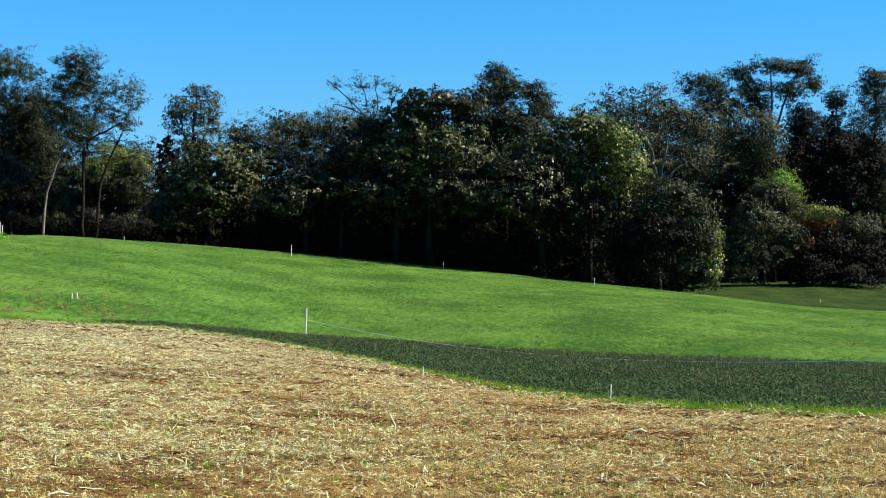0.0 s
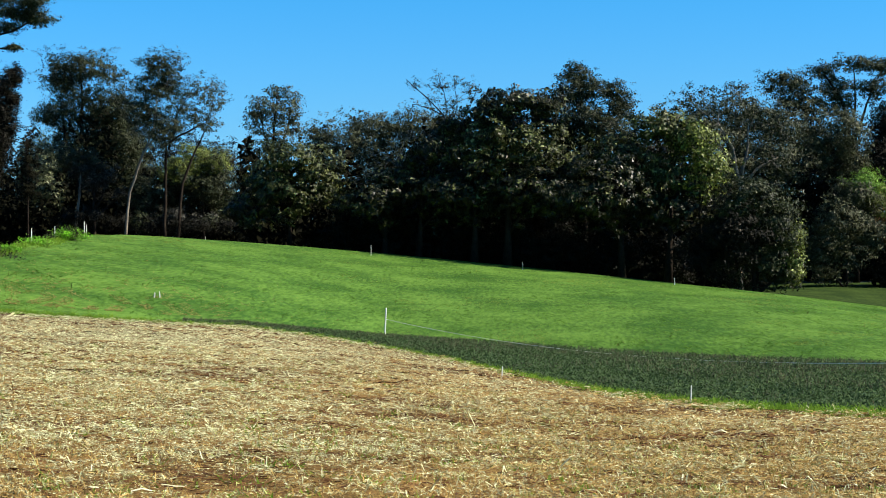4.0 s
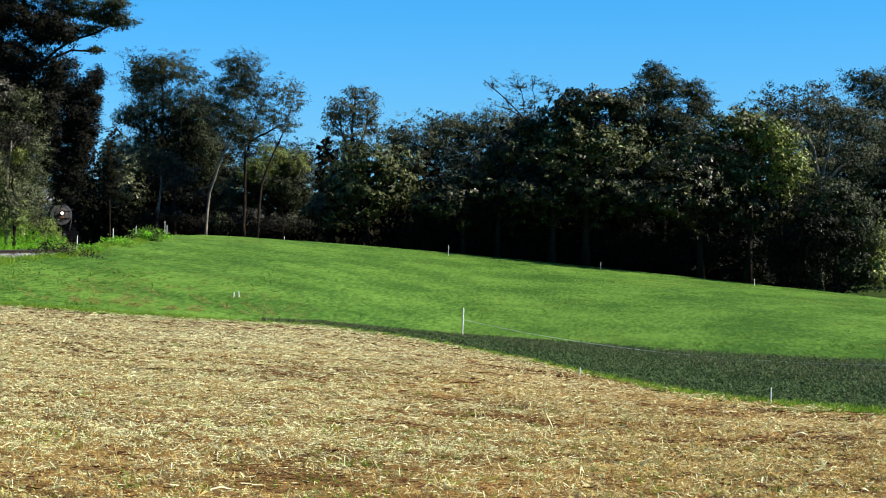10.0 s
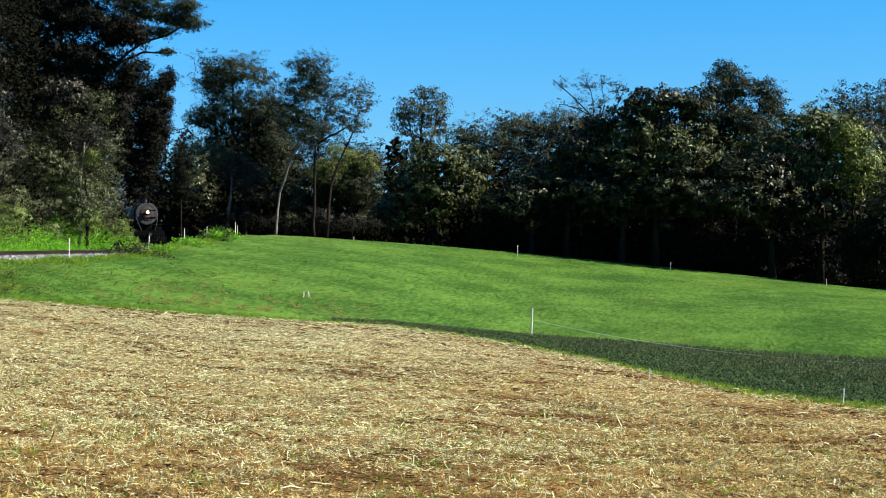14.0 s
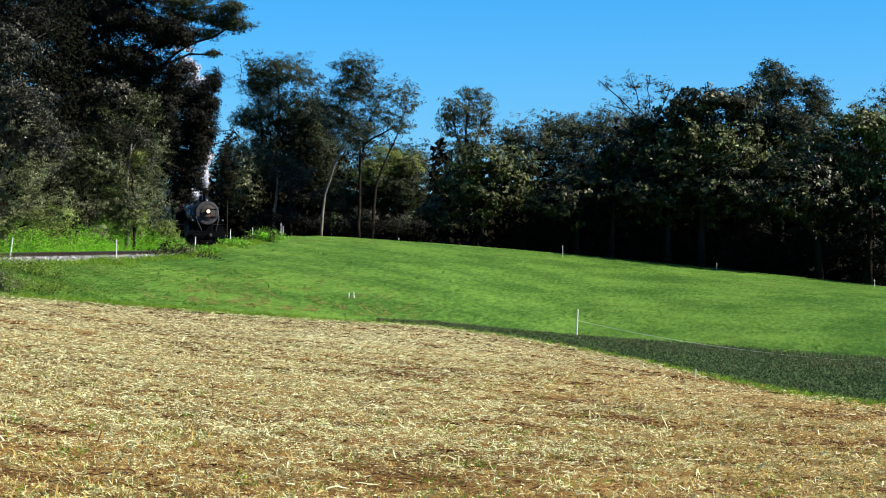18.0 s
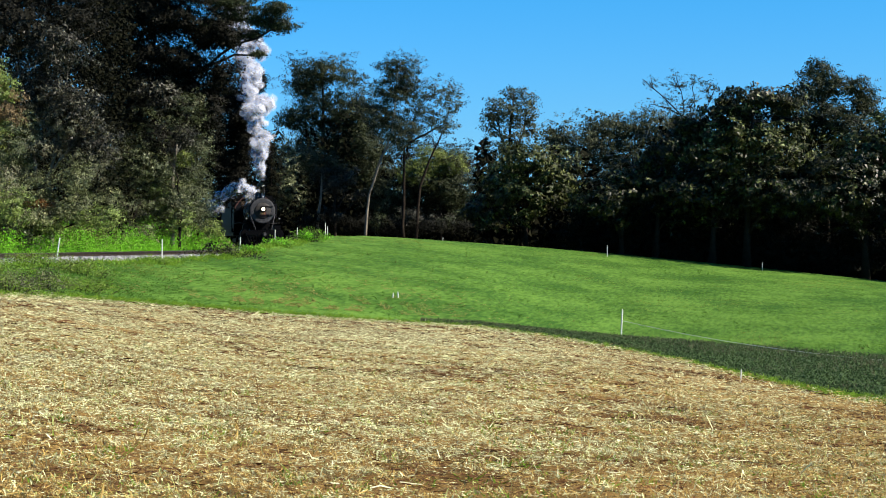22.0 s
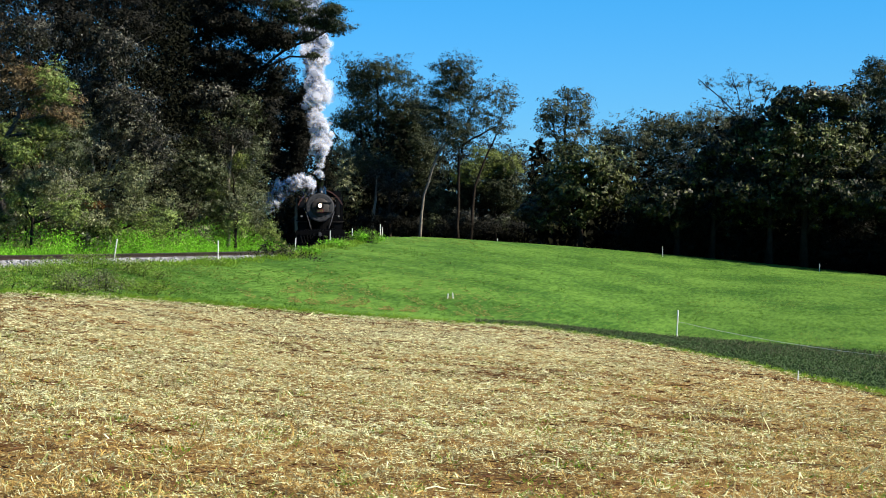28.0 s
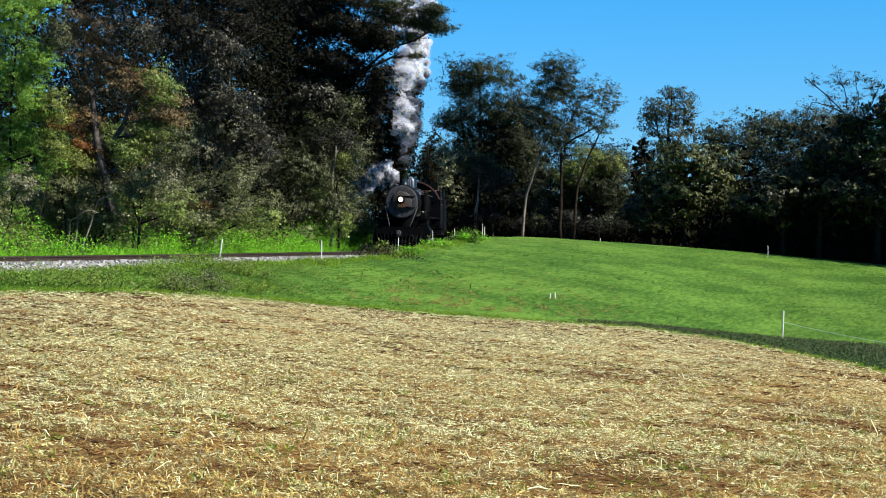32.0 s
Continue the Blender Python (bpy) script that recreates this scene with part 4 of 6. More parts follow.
for o in (-0.755, 0.755):
    rail = sweep("rail", [(-0.065, RAIL_Z - 0.15), (-0.065, RAIL_Z - 0.135), (-0.01, RAIL_Z - 0.12), (-0.01, RAIL_Z - 0.035), (-0.035, RAIL_Z - 0.03), (-0.035, RAIL_Z - 0.004), (0.035, RAIL_Z - 0.004), (0.035, RAIL_Z - 0.03), (0.01, RAIL_Z - 0.035), (0.01, RAIL_Z - 0.12), (0.065, RAIL_Z - 0.135), (0.065, RAIL_Z - 0.15)], S0, S1, 2.0, STEEL, railway, offset=o)
    sweep("railhead", [(-0.03, RAIL_Z - 0.003), (-0.024, RAIL_Z), (0.024, RAIL_Z), (0.03, RAIL_Z - 0.003)], S0, S1, 2.0, RAILTOP, rail, "polished steel running surface", offset=o)
bm = bmesh.new()
bmesh.ops.create_cube(bm, size=1.0, matrix=Matrix.Diagonal((2.55, 0.22, 0.17, 1)))
bmesh.ops.bevel(bm, geom=bm.edges[:], offset=0.012, segments=1, affect="EDGES")
tie_mesh = bpy.data.meshes.new("sleeper")
bm.to_mesh(tie_mesh)
bm.free()
tie_mesh.materials.append(TIE)
s = S0 + 0.3
while s < S1:
    p, h = track(s)
    ob = new("sleeper", tie_mesh)
    ob.parent = railway
    ob.matrix_basis = Matrix.Translation((p.x, p.y, RAIL_Z - 0.235 + random.uniform(-0.01, 0.006))) @ Matrix.Rotation(math.atan2(-h.x, h.y) + random.uniform(-0.02, 0.02), 4, "Z")
    s += 0.56


def stones():
    """Broken stone on the shoulders of the bed that faces the field."""
    rng = np.random.default_rng(5)
    n = 11000
    s = rng.uniform(5, 60, n)
    a = rng.uniform(-2.65, 1.2, n)
    top = np.where(np.abs(a) < 1.75, RAIL_Z - 0.19, RAIL_Z - 0.2 - (np.abs(a) - 1.75) * 0.73)
    pos = np.array([[*(track(u)[0] + Vector((track(u)[1].y, -track(u)[1].x)) * w)] for u, w in zip(s, a)])
    c = np.column_stack([pos, top])
    k = rng.uniform(0.03, 0.065, (n, 1))
    out = []
    d = rng.normal(0, 1, (n, 3))
    d /= np.linalg.norm(d, axis=1, keepdims=True)
    e = np.cross(d, rng.normal(0, 1, (n, 3)))
    e /= np.linalg.norm(e, axis=1, keepdims=True)
    g = np.cross(d, e)
    for u, v, w in ((d, e, g), (e, g, d), (g, d, e)):
        for sign in (1, -1):
            o = c + w * k * 0.8 * sign
            out.append(np.stack([o - (u + v) * k * 0.8, o + (u - v) * k * 0.9, o + (u + v) * k * 0.7, o - (u - v) * k * 0.85], 1))
    ob = quads("ballast_stones", np.concatenate(out), STONE)
    return tagged(ob, "pale grey broken ballast stones beside the rails", "ballast", kind="stuff")


stones()

# ---- what covers the ground ----


def polar(rng, n, a0, a1, near, far, power):
    """Random bearings and distances between two edges; the density falls with distance."""
    a = rng.uniform(a0, a1, n)
    u = rng.uniform(0, 1, n)
    lo, hi = near(a), far(a)
    k = 2 - power
    d = (lo ** k + u * (hi ** k - lo ** k)) ** (1 / k)
    return a, d


def on_ground(a, d):
    x, y = d * np.sin(np.radians(a)), d * np.cos(np.radians(a))
    return np.column_stack([x, y, ground(x, y)])


def patches(x, y, sx, sy, seed):
    """Smooth random patches between -1 and 1, of the sizes sx and sy in metres."""
    table = np.random.default_rng(seed).uniform(-1, 1, (128, 128))
    u, v = x / sx, y / sy
    i, j = np.floor(u).astype(int), np.floor(v).astype(int)
    f, g = u - i, v - j
    f, g = f * f * (3 - 2 * f), g * g * (3 - 2 * g)
    at = lambda a, b: table[a % 128, b % 128]
    return (at(i, j) * (1 - f) + at(i + 1, j) * f) * (1 - g) + (at(i, j + 1) * (1 - f) + at(i + 1, j + 1) * f) * g


def litter(p):
    """How thickly the straw lies: swaths across the field, windrows and bare gaps."""
    x, y = p[:, 0], p[:, 1]
    away = np.hypot(x, y) / 16
    return 0.5 * patches(x, y, 1.0, 0.26, 1) + 0.48 * np.clip(away - 0.4, 0, 1.2) * patches(x, y, 2.2, 0.7, 2) + 0.7 * patches(x, y, 0.22, 0.15, 3) + 0.2 * patches(x, y, 7.0, 4.0, 4)


def heap(p):
    """Lift points on the field onto low uneven heaps of straw."""
    x, y = p[:, 0], p[:, 1]
    lump = np.sin(13 * x + 2.1 * np.sin(7 * y)) * np.sin(15 * y + 1.9 * np.sin(9 * x)) + 0.7 * np.sin(5.3 * x + 1.3 * np.sin(3.1 * y)) * np.sin(6.1 * y + np.sin(4 * x))
    p[:, 2] += 0.035 * np.clip(lump + 0.35, 0, 2) + 0.042 * np.clip(patches(x, y, 0.13, 0.12, 6), 0, 1)
    return p


def strips(p, length, width, rng, flat=0.25, lift=0.03, bend=0.25, across=0.7):
    """Bent strips of two quads each, lying on the ground at p."""
    n = len(p)
    t = np.column_stack([rng.normal(0, 1, n), rng.normal(0, across, n), rng.normal(0, flat, n)])
    t[:, 2] *= np.hypot(t[:, 0], t[:, 1])
    t /= np.linalg.norm(t, axis=1, keepdims=True)
    b = np.cross(t, np.column_stack([rng.normal(0, 0.38, n), rng.normal(0, 0.38, n), np.ones(n)]))
    b /= np.linalg.norm(b, axis=1, keepdims=True)
    up = np.array([0, 0, 1.0])
    l, w = length[:, None] * 0.5, width[:, None] * 0.5
    c = p + up * (rng.uniform(0.2, 1, (n, 1)) * lift + np.abs(t[:, 2:3]) * l)
    side = np.cross(t, b)
    q = c + side * l * rng.normal(0, bend, (n, 1))
    e0, e1 = c - t * l, c + t * l
    return np.concatenate([np.stack([e0 - b * w, e0 + b * w, q + b * w, q - b * w], 1), np.stack([q - b * w, q + b * w, e1 + b * w * 0.5, e1 - b * w * 0.5], 1)])


def blades(p, height, width, rng, lean=0.35):
    """Upright leaning blades with their foot at p."""
    n = len(p)
    a = rng.uniform(0, 2 * math.pi, n)
    side = np.column_stack([np.cos(a), np.sin(a), np.zeros(n)]) * width[:, None] * 0.5
    tip = np.column_stack([rng.normal(0, lean, n), rng.normal(0, lean, n), np.ones(n)]) * height[:, None]
    foot = p - np.array([0, 0, 0.01])
    return np.stack([foot - side, foot + side, p + tip + side * 0.25, p + tip - side * 0.25], 1)


def cover():
    rng = np.random.default_rng(11)
    edge = lambda a: profile(a)[0]
    far = lambda a: profile(a)[2]
    top = lambda a: profile(a)[4]
    # corn straw: short flat chaff, broad shredded leaves, husks and weathered stalks darkened as gap shade
    start = lambda a: 8.6 + 0 * a
    a, d = polar(rng, 600000, -34, 17, start, lambda a: edge(a) + 0.2, 1.3)
    p = on_ground(a, d)
    thick = litter(p)
    full = 0.55 * np.clip((-2 - a) / 8, 0, 1) * np.clip((d - 11) / 6, 0, 1)
    thin = rng.uniform(0, 1, len(a)) < np.clip(0.48 + 1.1 * thick + full, 0.08, 1)
    a, d, p, thick = a[thin], d[thin], p[thin], thick[thin]
    k = (d / 15) ** 0.45
    p[:, 2] += 0.03 * np.clip(thick + 0.4, 0, 1.4)
    q = strips(heap(p), rng.lognormal(math.log(0.038), 0.55, len(a)) * k, rng.uniform(0.006, 0.015, len(a)) * k, rng, 0.14, 0.03, 0.0, 0.7)[: len(a)]
    q = np.stack([q[:, 0], q[:, 1], q[:, 2] + q[:, 3] - 0.5 * (q[:, 0] + q[:, 1])], 1)
    brown = patches(p[:, 0], p[:, 1], 1.6, 0.4, 8)
    old = rng.uniform(0, 1, len(a)) < 0.07 + 0.62 * np.clip((a + 9) / 11, 0, 1) + 0.75 * np.clip((15 - d) / 5, 0, 1) + 0.3 * brown
    tagged(quads("corn_chaff", q[~old], STRAW), "pale dry chopped corn straw strewn over the field", "straw", kind="stuff")
    tagged(quads("old_corn_chaff", q[old], OLDSTRAW), "orange-brown weathered corn straw on the soil", "straw", kind="stuff")
    a, d = polar(rng, 290000, -34, 17, start, lambda a: 0.5 * edge(a) + 8, 1.4)
    q = strips(heap(on_ground(a, d)), rng.lognormal(math.log(0.026), 0.5, len(a)), rng.uniform(0.003, 0.008, len(a)), rng, 0.3, 0.02, 0.0)[: len(a), :3]
    tagged(quads("straw_crumbs", q, CRUMB), "orange-brown crumbs of straw and earth", "straw", kind="stuff")
    a, d = polar(rng, 150000, -34, 17, start, lambda a: 0.45 * edge(a) + 10, 1.7)
    p = heap(on_ground(a, d))
    mass = litter(p)
    keep = rng.uniform(-0.7, 0.6, len(a)) < mass
    p, mass, n = p[keep], mass[keep], int(keep.sum())
    p[:, 2] += 0.035 * np.clip(mass + 0.3, 0, 1.2) * rng.uniform(0, 1, n)
    q = strips(p, rng.lognormal(math.log(0.046), 0.45, n), rng.uniform(0.004, 0.010, n), rng, 0.36, 0.03, 0.9, 0.75)
    kind = rng.uniform(0, 1, n) + 0.35 * patches(p[:, 0], p[:, 1], 0.5, 0.3, 15)
    kind = np.concatenate([kind, kind])
    tagged(quads("curled_old_leaves", q[kind < 0.58], CRUMB), "tangle of curled brown corn leaves", "straw", kind="stuff")
    tagged(quads("curled_leaves", q[(kind >= 0.58) & (kind < 0.84)], STRAW), "tangle of curled pale corn leaves", "straw", kind="stuff")
    tagged(quads("curled_green_leaves", q[kind >= 0.84], GREENSTRAW), "tangle of half-dry greenish corn leaves", "straw", kind="stuff")
    a, d = polar(rng, 13000, -34, 17, start, edge, 1.0)
    p = on_ground(a, d)
    lush = patches(p[:, 0], p[:, 1], 0.7, 0.25, 12) + 0.6 * patches(p[:, 0], p[:, 1], 2.3, 0.7, 13)
    keep = rng.uniform(-0.9, 1.2, len(a)) < lush
    d, p = d[keep], heap(p[keep])
    k = (d / 12) ** 0.5
    q = strips(p + np.array([0, 0, 0.015]), np.minimum(0.15, rng.lognormal(math.log(0.08), 0.4, len(d)) * k), rng.uniform(0.004, 0.011, len(d)) * k, rng, 0.12, 0.03, 0.7, 0.6)
    tagged(quads("corn_leaves", q, STRAW), "curled dry corn leaves lying on the soil", "straw", kind="stuff")
    a, d = polar(rng, 700, -34, 17, start, edge, 0.8)
    q = strips(on_ground(a, d) + np.array([0, 0, 0.03]), rng.uniform(0.06, 0.22, len(a)), rng.uniform(0.009, 0.026, len(a)), rng, 0.05, 0.03, 0.25, 0.3)
    tagged(quads("corn_husks", q, HUSK), "pale dry corn husks and split stalks", "straw", kind="stuff")
    # Dark stalks lie only where straw is thin, standing for the shaded gaps.
    a, d = polar(rng, 120000, -34, 17, start, edge, 1.0)
    p = on_ground(a, d)
    keep = litter(p) < -0.26
    d, p = d[keep], p[keep]
    k = (d / 12) ** 0.6
    q = strips(p + np.array([0, 0, 0.025]), rng.uniform(0.04, 0.2, len(d)) * k, rng.uniform(0.006, 0.016, len(d)) * k, rng, 0.05, 0.03, 0.1, 0.4)[: len(d)]
    tagged(quads("gap_shade_stalks", q, GAPSTALK), "weathered corn stalks darkened to stand for shaded gaps", "straw", kind="stuff")
    # green regrowth among the straw
    c, dd = polar(rng, 420, -34, 17, lambda a: 8.8 + 0 * a, lambda a: 0.6 * edge(a) + 4, 1.6)
    pick = rng.integers(0, len(c), 6000)
    base = on_ground(c, dd)[pick] + rng.normal(0, 1, (6000, 3)) * np.array([0.07, 0.07, 0])
    base[:, 2] = ground(base[:, 0], base[:, 1])
    q = blades(base, rng.uniform(0.02, 0.08, 6000), rng.uniform(0.01, 0.03, 6000), rng, 1.0)
    tagged(quads("field_weeds", q, VERGE), "small green weeds sprouting between the straw", "weeds", kind="stuff")
    # alfalfa
    a, d = polar(rng, 92000, -13, 18, lambda a: edge(a) + 0.25, lambda a: far(a) - 0.1, 1.0)
    keep = rng.uniform(0, 1, len(a)) < np.clip((a + 12.6) / 6, 0, 1) + 0.3 * np.sin(a * 3.1) * np.sin(d * 1.3)
    a, d = a[keep], d[keep]
    p = on_ground(a, d)
    p[:, 2] += rng.uniform(0.02, 0.13, len(p)) * np.clip((far(a) - edge(a)) / 3, 0.4, 1)
    q = leaves(p, 0.03, 0.06, len(p), rng)
    tagged(quads("alfalfa_plants", q, ALFALFA), "low dark green alfalfa crop", "crop", kind="stuff")
    a, d = polar(rng, 52000, -12, 18, lambda a: edge(a) + 0.3, lambda a: far(a) + 0.25, 0.4)
    p = on_ground(a, d)
    f = (d - edge(a)) / (far(a) - edge(a))
    keep = rng.uniform(0, 1, len(a)) < np.clip(f - 0.25, 0, 1) * 0.9 + 0.5 * patches(p[:, 0], p[:, 1], 1.5, 2.2, 21)
    p = p[keep]
    q = blades(p + np.array([0, 0, 0.05]), rng.uniform(0.04, 0.13, len(p)), rng.uniform(0.012, 0.03, len(p)), rng, 0.5)
    tagged(quads("alfalfa_stems", q, STEMGREY), "grey-brown seeding stems over the alfalfa", "crop", kind="stuff")
    # rough grass along the field's edge
    a = rng.uniform(-34, 17, 60000)
    d = edge(a) + rng.normal(0.3, 0.34, len(a)) + 0.2 * np.sin(a * 7) * np.sin(a * 2.3)
    q = blades(on_ground(a, d), rng.uniform(0.02, 0.11, len(a)) * (1 + 0.6 * np.sin(a * 9) * np.sin(a * 23)), rng.uniform(0.012, 0.03, len(a)), rng, 0.6)
    tagged(quads("verge_grass", q, VERGE), "rough grass verge along the stubble edge", "grass", kind="stuff")
    # meadow: short grass in fresh, yellowish and dull patches
    a, d = polar(rng, 190000, -33, 18, lambda a: far(a) + 0.05, lambda a: top(a) + 0.6, 0.9)
    p = on_ground(a, d)
    keep = off_track(p[:, 0], p[:, 1]) > 2.5
    p, d = p[keep], d[keep]
    x, y = p[:, 0], p[:, 1]
    lush = 0.5 * patches(x, y, 2.2, 3.0, 31) + 0.35 * patches(x, y, 0.6, 1.0, 32) + 0.3 * patches(x, y, 7, 10, 33)
    pick = lush + rng.normal(0, 0.35, len(p))
    tall = (0.010 + 0.026 * rng.uniform(0, 1, len(p)) ** 2) * (1 + 0.6 * np.clip(lush, -0.8, 1))
    q = blades(p, tall, rng.uniform(0.02, 0.06, len(p)), rng, 3.4)
    sear = 0.75 * patches(x, y, 2.6, 4.0, 34) + 0.4 * patches(x, y, 0.8, 1.4, 35) + rng.normal(0, 0.2, len(p))
    dry, dull = sear > 0.45, (pick < -0.22) & (sear <= 0.45)
    tagged(quads("meadow_grass", q[~dry & ~dull], BLADE), "short bright green meadow grass", "grass", kind="stuff")
    tagged(quads("dull_meadow_grass", q[dull], TUFT), "duller green grass in the hollows of the meadow", "grass", kind="stuff")
    tagged(quads("seeding_meadow_grass", q[dry], SEEDING), "yellowish seeding grass in the meadow", "grass", kind="stuff")
    # taller dull tufts and dock weeds
    c, dd = polar(rng, 520, -30, 17, lambda a: far(a) + 2, top, 0.6)
    pick = rng.integers(0, len(c), 460)
    b = on_ground(c, dd)[pick] + rng.normal(0, 1, (460, 3)) * np.array([0.5, 0.4, 0])
    b[:, 2] = ground(b[:, 0], b[:, 1])
    b = b[off_track(b[:, 0], b[:, 1]) > 2.6]
    q = blades(b, 0.04 + 0.11 * rng.uniform(0, 1, len(b)) ** 3, rng.uniform(0.02, 0.06, len(b)), rng, 0.7)
    tagged(quads("meadow_tufts", q, DOCK), "dull green and russet tufts in the meadow", "grass", kind="stuff")
    # dry reddish patch
    n = 13000
    a, d = rng.normal(-15.6, 3.2, n), rng.normal(0, 1, n)
    d = far(a) + 1.5 + 4.5 * np.abs(d) ** 1.3
    spot = np.sin(a * 5.3 + 1.7 * np.sin(d)) * np.sin(d * 1.1 + 2 * np.sin(a * 2.1)) > 0.1
    a, d = a[spot], d[spot]
    n = len(a)
    q = strips(on_ground(a, d) + np.array([0, 0, 0.03]), rng.uniform(0.03, 0.09, n), rng.uniform(0.012, 0.03, n), rng, 0.15, 0.03, 0.1)
    tagged(quads("dry_grass", q, DRYGRASS), "patch of dry reddish grass in the meadow", "grass", kind="stuff")


GREENSTRAW = material("half_dry_leaf", (0.17, 0.18, 0.045), (0.52, 0.58, 0.21), 0.75, 0.5, island=0.7, through=0.2, spec=0.08)
CRUMB = material("straw_crumb", (0.11, 0.055, 0.015), (0.54, 0.38, 0.125), 0.85, 0.6, island=0.85, through=0.2, spec=0.05)
HUSK = material("pale_husk", (0.36, 0.33, 0.17), (0.74, 0.74, 0.50), 0.8, 1.0, island=0.7, spec=0.1)
GAPSTALK = material("gap_shade_stalk", (0.030, 0.014, 0.007), (0.13, 0.060, 0.024), 0.85, 1.0, island=0.7, spec=0.06)
VERGE = material("verge_blade", (0.075, 0.165, 0.012), (0.21, 0.33, 0.036), 0.7, 0.5, island=0.5, through=0.45, spec=0.06)
TUFT = material("tuft_blade", (0.046, 0.108, 0.018), (0.112, 0.198, 0.038), 0.8, 0.3, island=0.5, through=0.5, spec=0.04)
DOCK = material("dock_leaf", (0.045, 0.080, 0.018), (0.135, 0.140, 0.050), 0.8, 0.3, island=0.7, through=0.3, spec=0.04)
SEEDING = material("seeding_grass", (0.085, 0.135, 0.022), (0.205, 0.245, 0.062), 0.8, 0.3, island=0.6, through=0.5, spec=0.04)
STEMGREY = material("seeding_stem", (0.045, 0.050, 0.028), (0.125, 0.120, 0.070), 0.8, 0.5, island=0.7, through=0.3, spec=0.05)
cover()


def weed_bank(label, s0, s1, a0, a1, height, count, mat, seed, size=0.13, name="bank_weeds"):
    """Leafy weeds along the track between two offsets to the side."""
    rng = np.random.default_rng(seed)
    s, a = rng.uniform(s0, s1, count), rng.uniform(a0, a1, count)
    pos = np.array([[*(track(u)[0] + Vector((track(u)[1].y, -track(u)[1].x)) * w)] for u, w in zip(s, a)])
    lump = 0.6 + 0.4 * np.sin(s * 1.7 + 2 * np.sin(s * 0.6)) * np.sin(s * 0.43 + 1)
    f = (a - a0) / (a1 - a0)
    z = np.maximum(ground(pos[:, 0], pos[:, 1]), RAIL_Z - 0.6) + rng.uniform(0, 1, count) ** 1.3 * height * lump * (0.45 + 0.55 * (1 - np.abs(2 * f - 1)))
    keep = 1.5 * patches(s, a, 1.9, 1.2, seed) + 0.5 * patches(s, a, 0.6, 0.5, seed + 1) > rng.uniform(-1.0, 0.35, count)
    q = leaves(np.column_stack([pos, z])[keep], 0.05, size, int(keep.sum()), rng)
    return tagged(quads(name, q, mat), label, "weeds", kind="stuff")


weed_bank("bright green leafy weeds on the railway bank", -14, 64, 2.1, 5.0, 2.2, 120000, WEED, 21, 0.075)
weed_bank("dull green brambles on the railway bank", -20, 66, 3.3, 7.8, 2.4, 110000, LEAF["bramble"], 22, 0.09)
weed_bank("yellowing leafy growth on the railway bank", -20, 64, 3.0, 7.5, 3.2, 22000, LEAF["bright"], 25, 0.09)
weed_bank("dull green brambles beside the track", -90, -12, 3.2, 8.0, 3.4, 15000, LEAF["bramble"], 23, 0.18)


def tall_grass():
    """Long grass between the rails and the wood."""
    rng = np.random.default_rng(26)
    n = 34000
    s, a = rng.uniform(-12, 66, n), rng.uniform(2.0, 4.8, n)
    keep = 1.5 * patches(s, a, 1.9, 1.2, 21) > rng.uniform(-1.0, 0.35, n)
    s, a, n = s[keep], a[keep], int(keep.sum())
    pos = np.array([[*(track(u)[0] + Vector((track(u)[1].y, -track(u)[1].x)) * w)] for u, w in zip(s, a)])
    tall = rng.uniform(0.1, 0.5, n) * (0.75 + 0.4 * np.sin(s * 1.3 + 2 * np.sin(s * 0.5)))
    q = blades(np.column_stack([pos, np.maximum(ground(pos[:, 0], pos[:, 1]), RAIL_Z - 0.6)]), tall + 0.15, rng.uniform(0.02, 0.045, n), rng, 0.4)
    return tagged(quads("bank_grass", q, WEED), "long lime-green grass along the railway bank", "grass", kind="stuff")


tall_grass()


def ballast_fringe():
    """Ragged grass that creeps up the foot of the ballast on the field's side."""
    rng = np.random.default_rng(27)
    n = 11000
    s = rng.uniform(2, 64, n)
    a = -2.98 + 0.35 * patches(s, 0 * s, 1.3, 1.0, 51) + 0.3 * patches(s, 0 * s, 4.5, 1.0, 52) + rng.normal(0, 0.22, n)
    pos = np.array([[*(track(u)[0] + Vector((track(u)[1].y, -track(u)[1].x)) * w)] for u, w in zip(s, a)])
    z = np.maximum(ground(pos[:, 0], pos[:, 1]), np.where(a > -2.5, RAIL_Z - 0.75 + (a + 2.5) * 0.73, -9))
    q = blades(np.column_stack([pos, z]), rng.uniform(0.04, 0.17, n), rng.uniform(0.015, 0.035, n), rng, 0.6)
    return tagged(quads("ballast_grass", q, VERGE), "ragged grass creeping over the foot of the ballast", "grass", kind="stuff")


ballast_fringe()


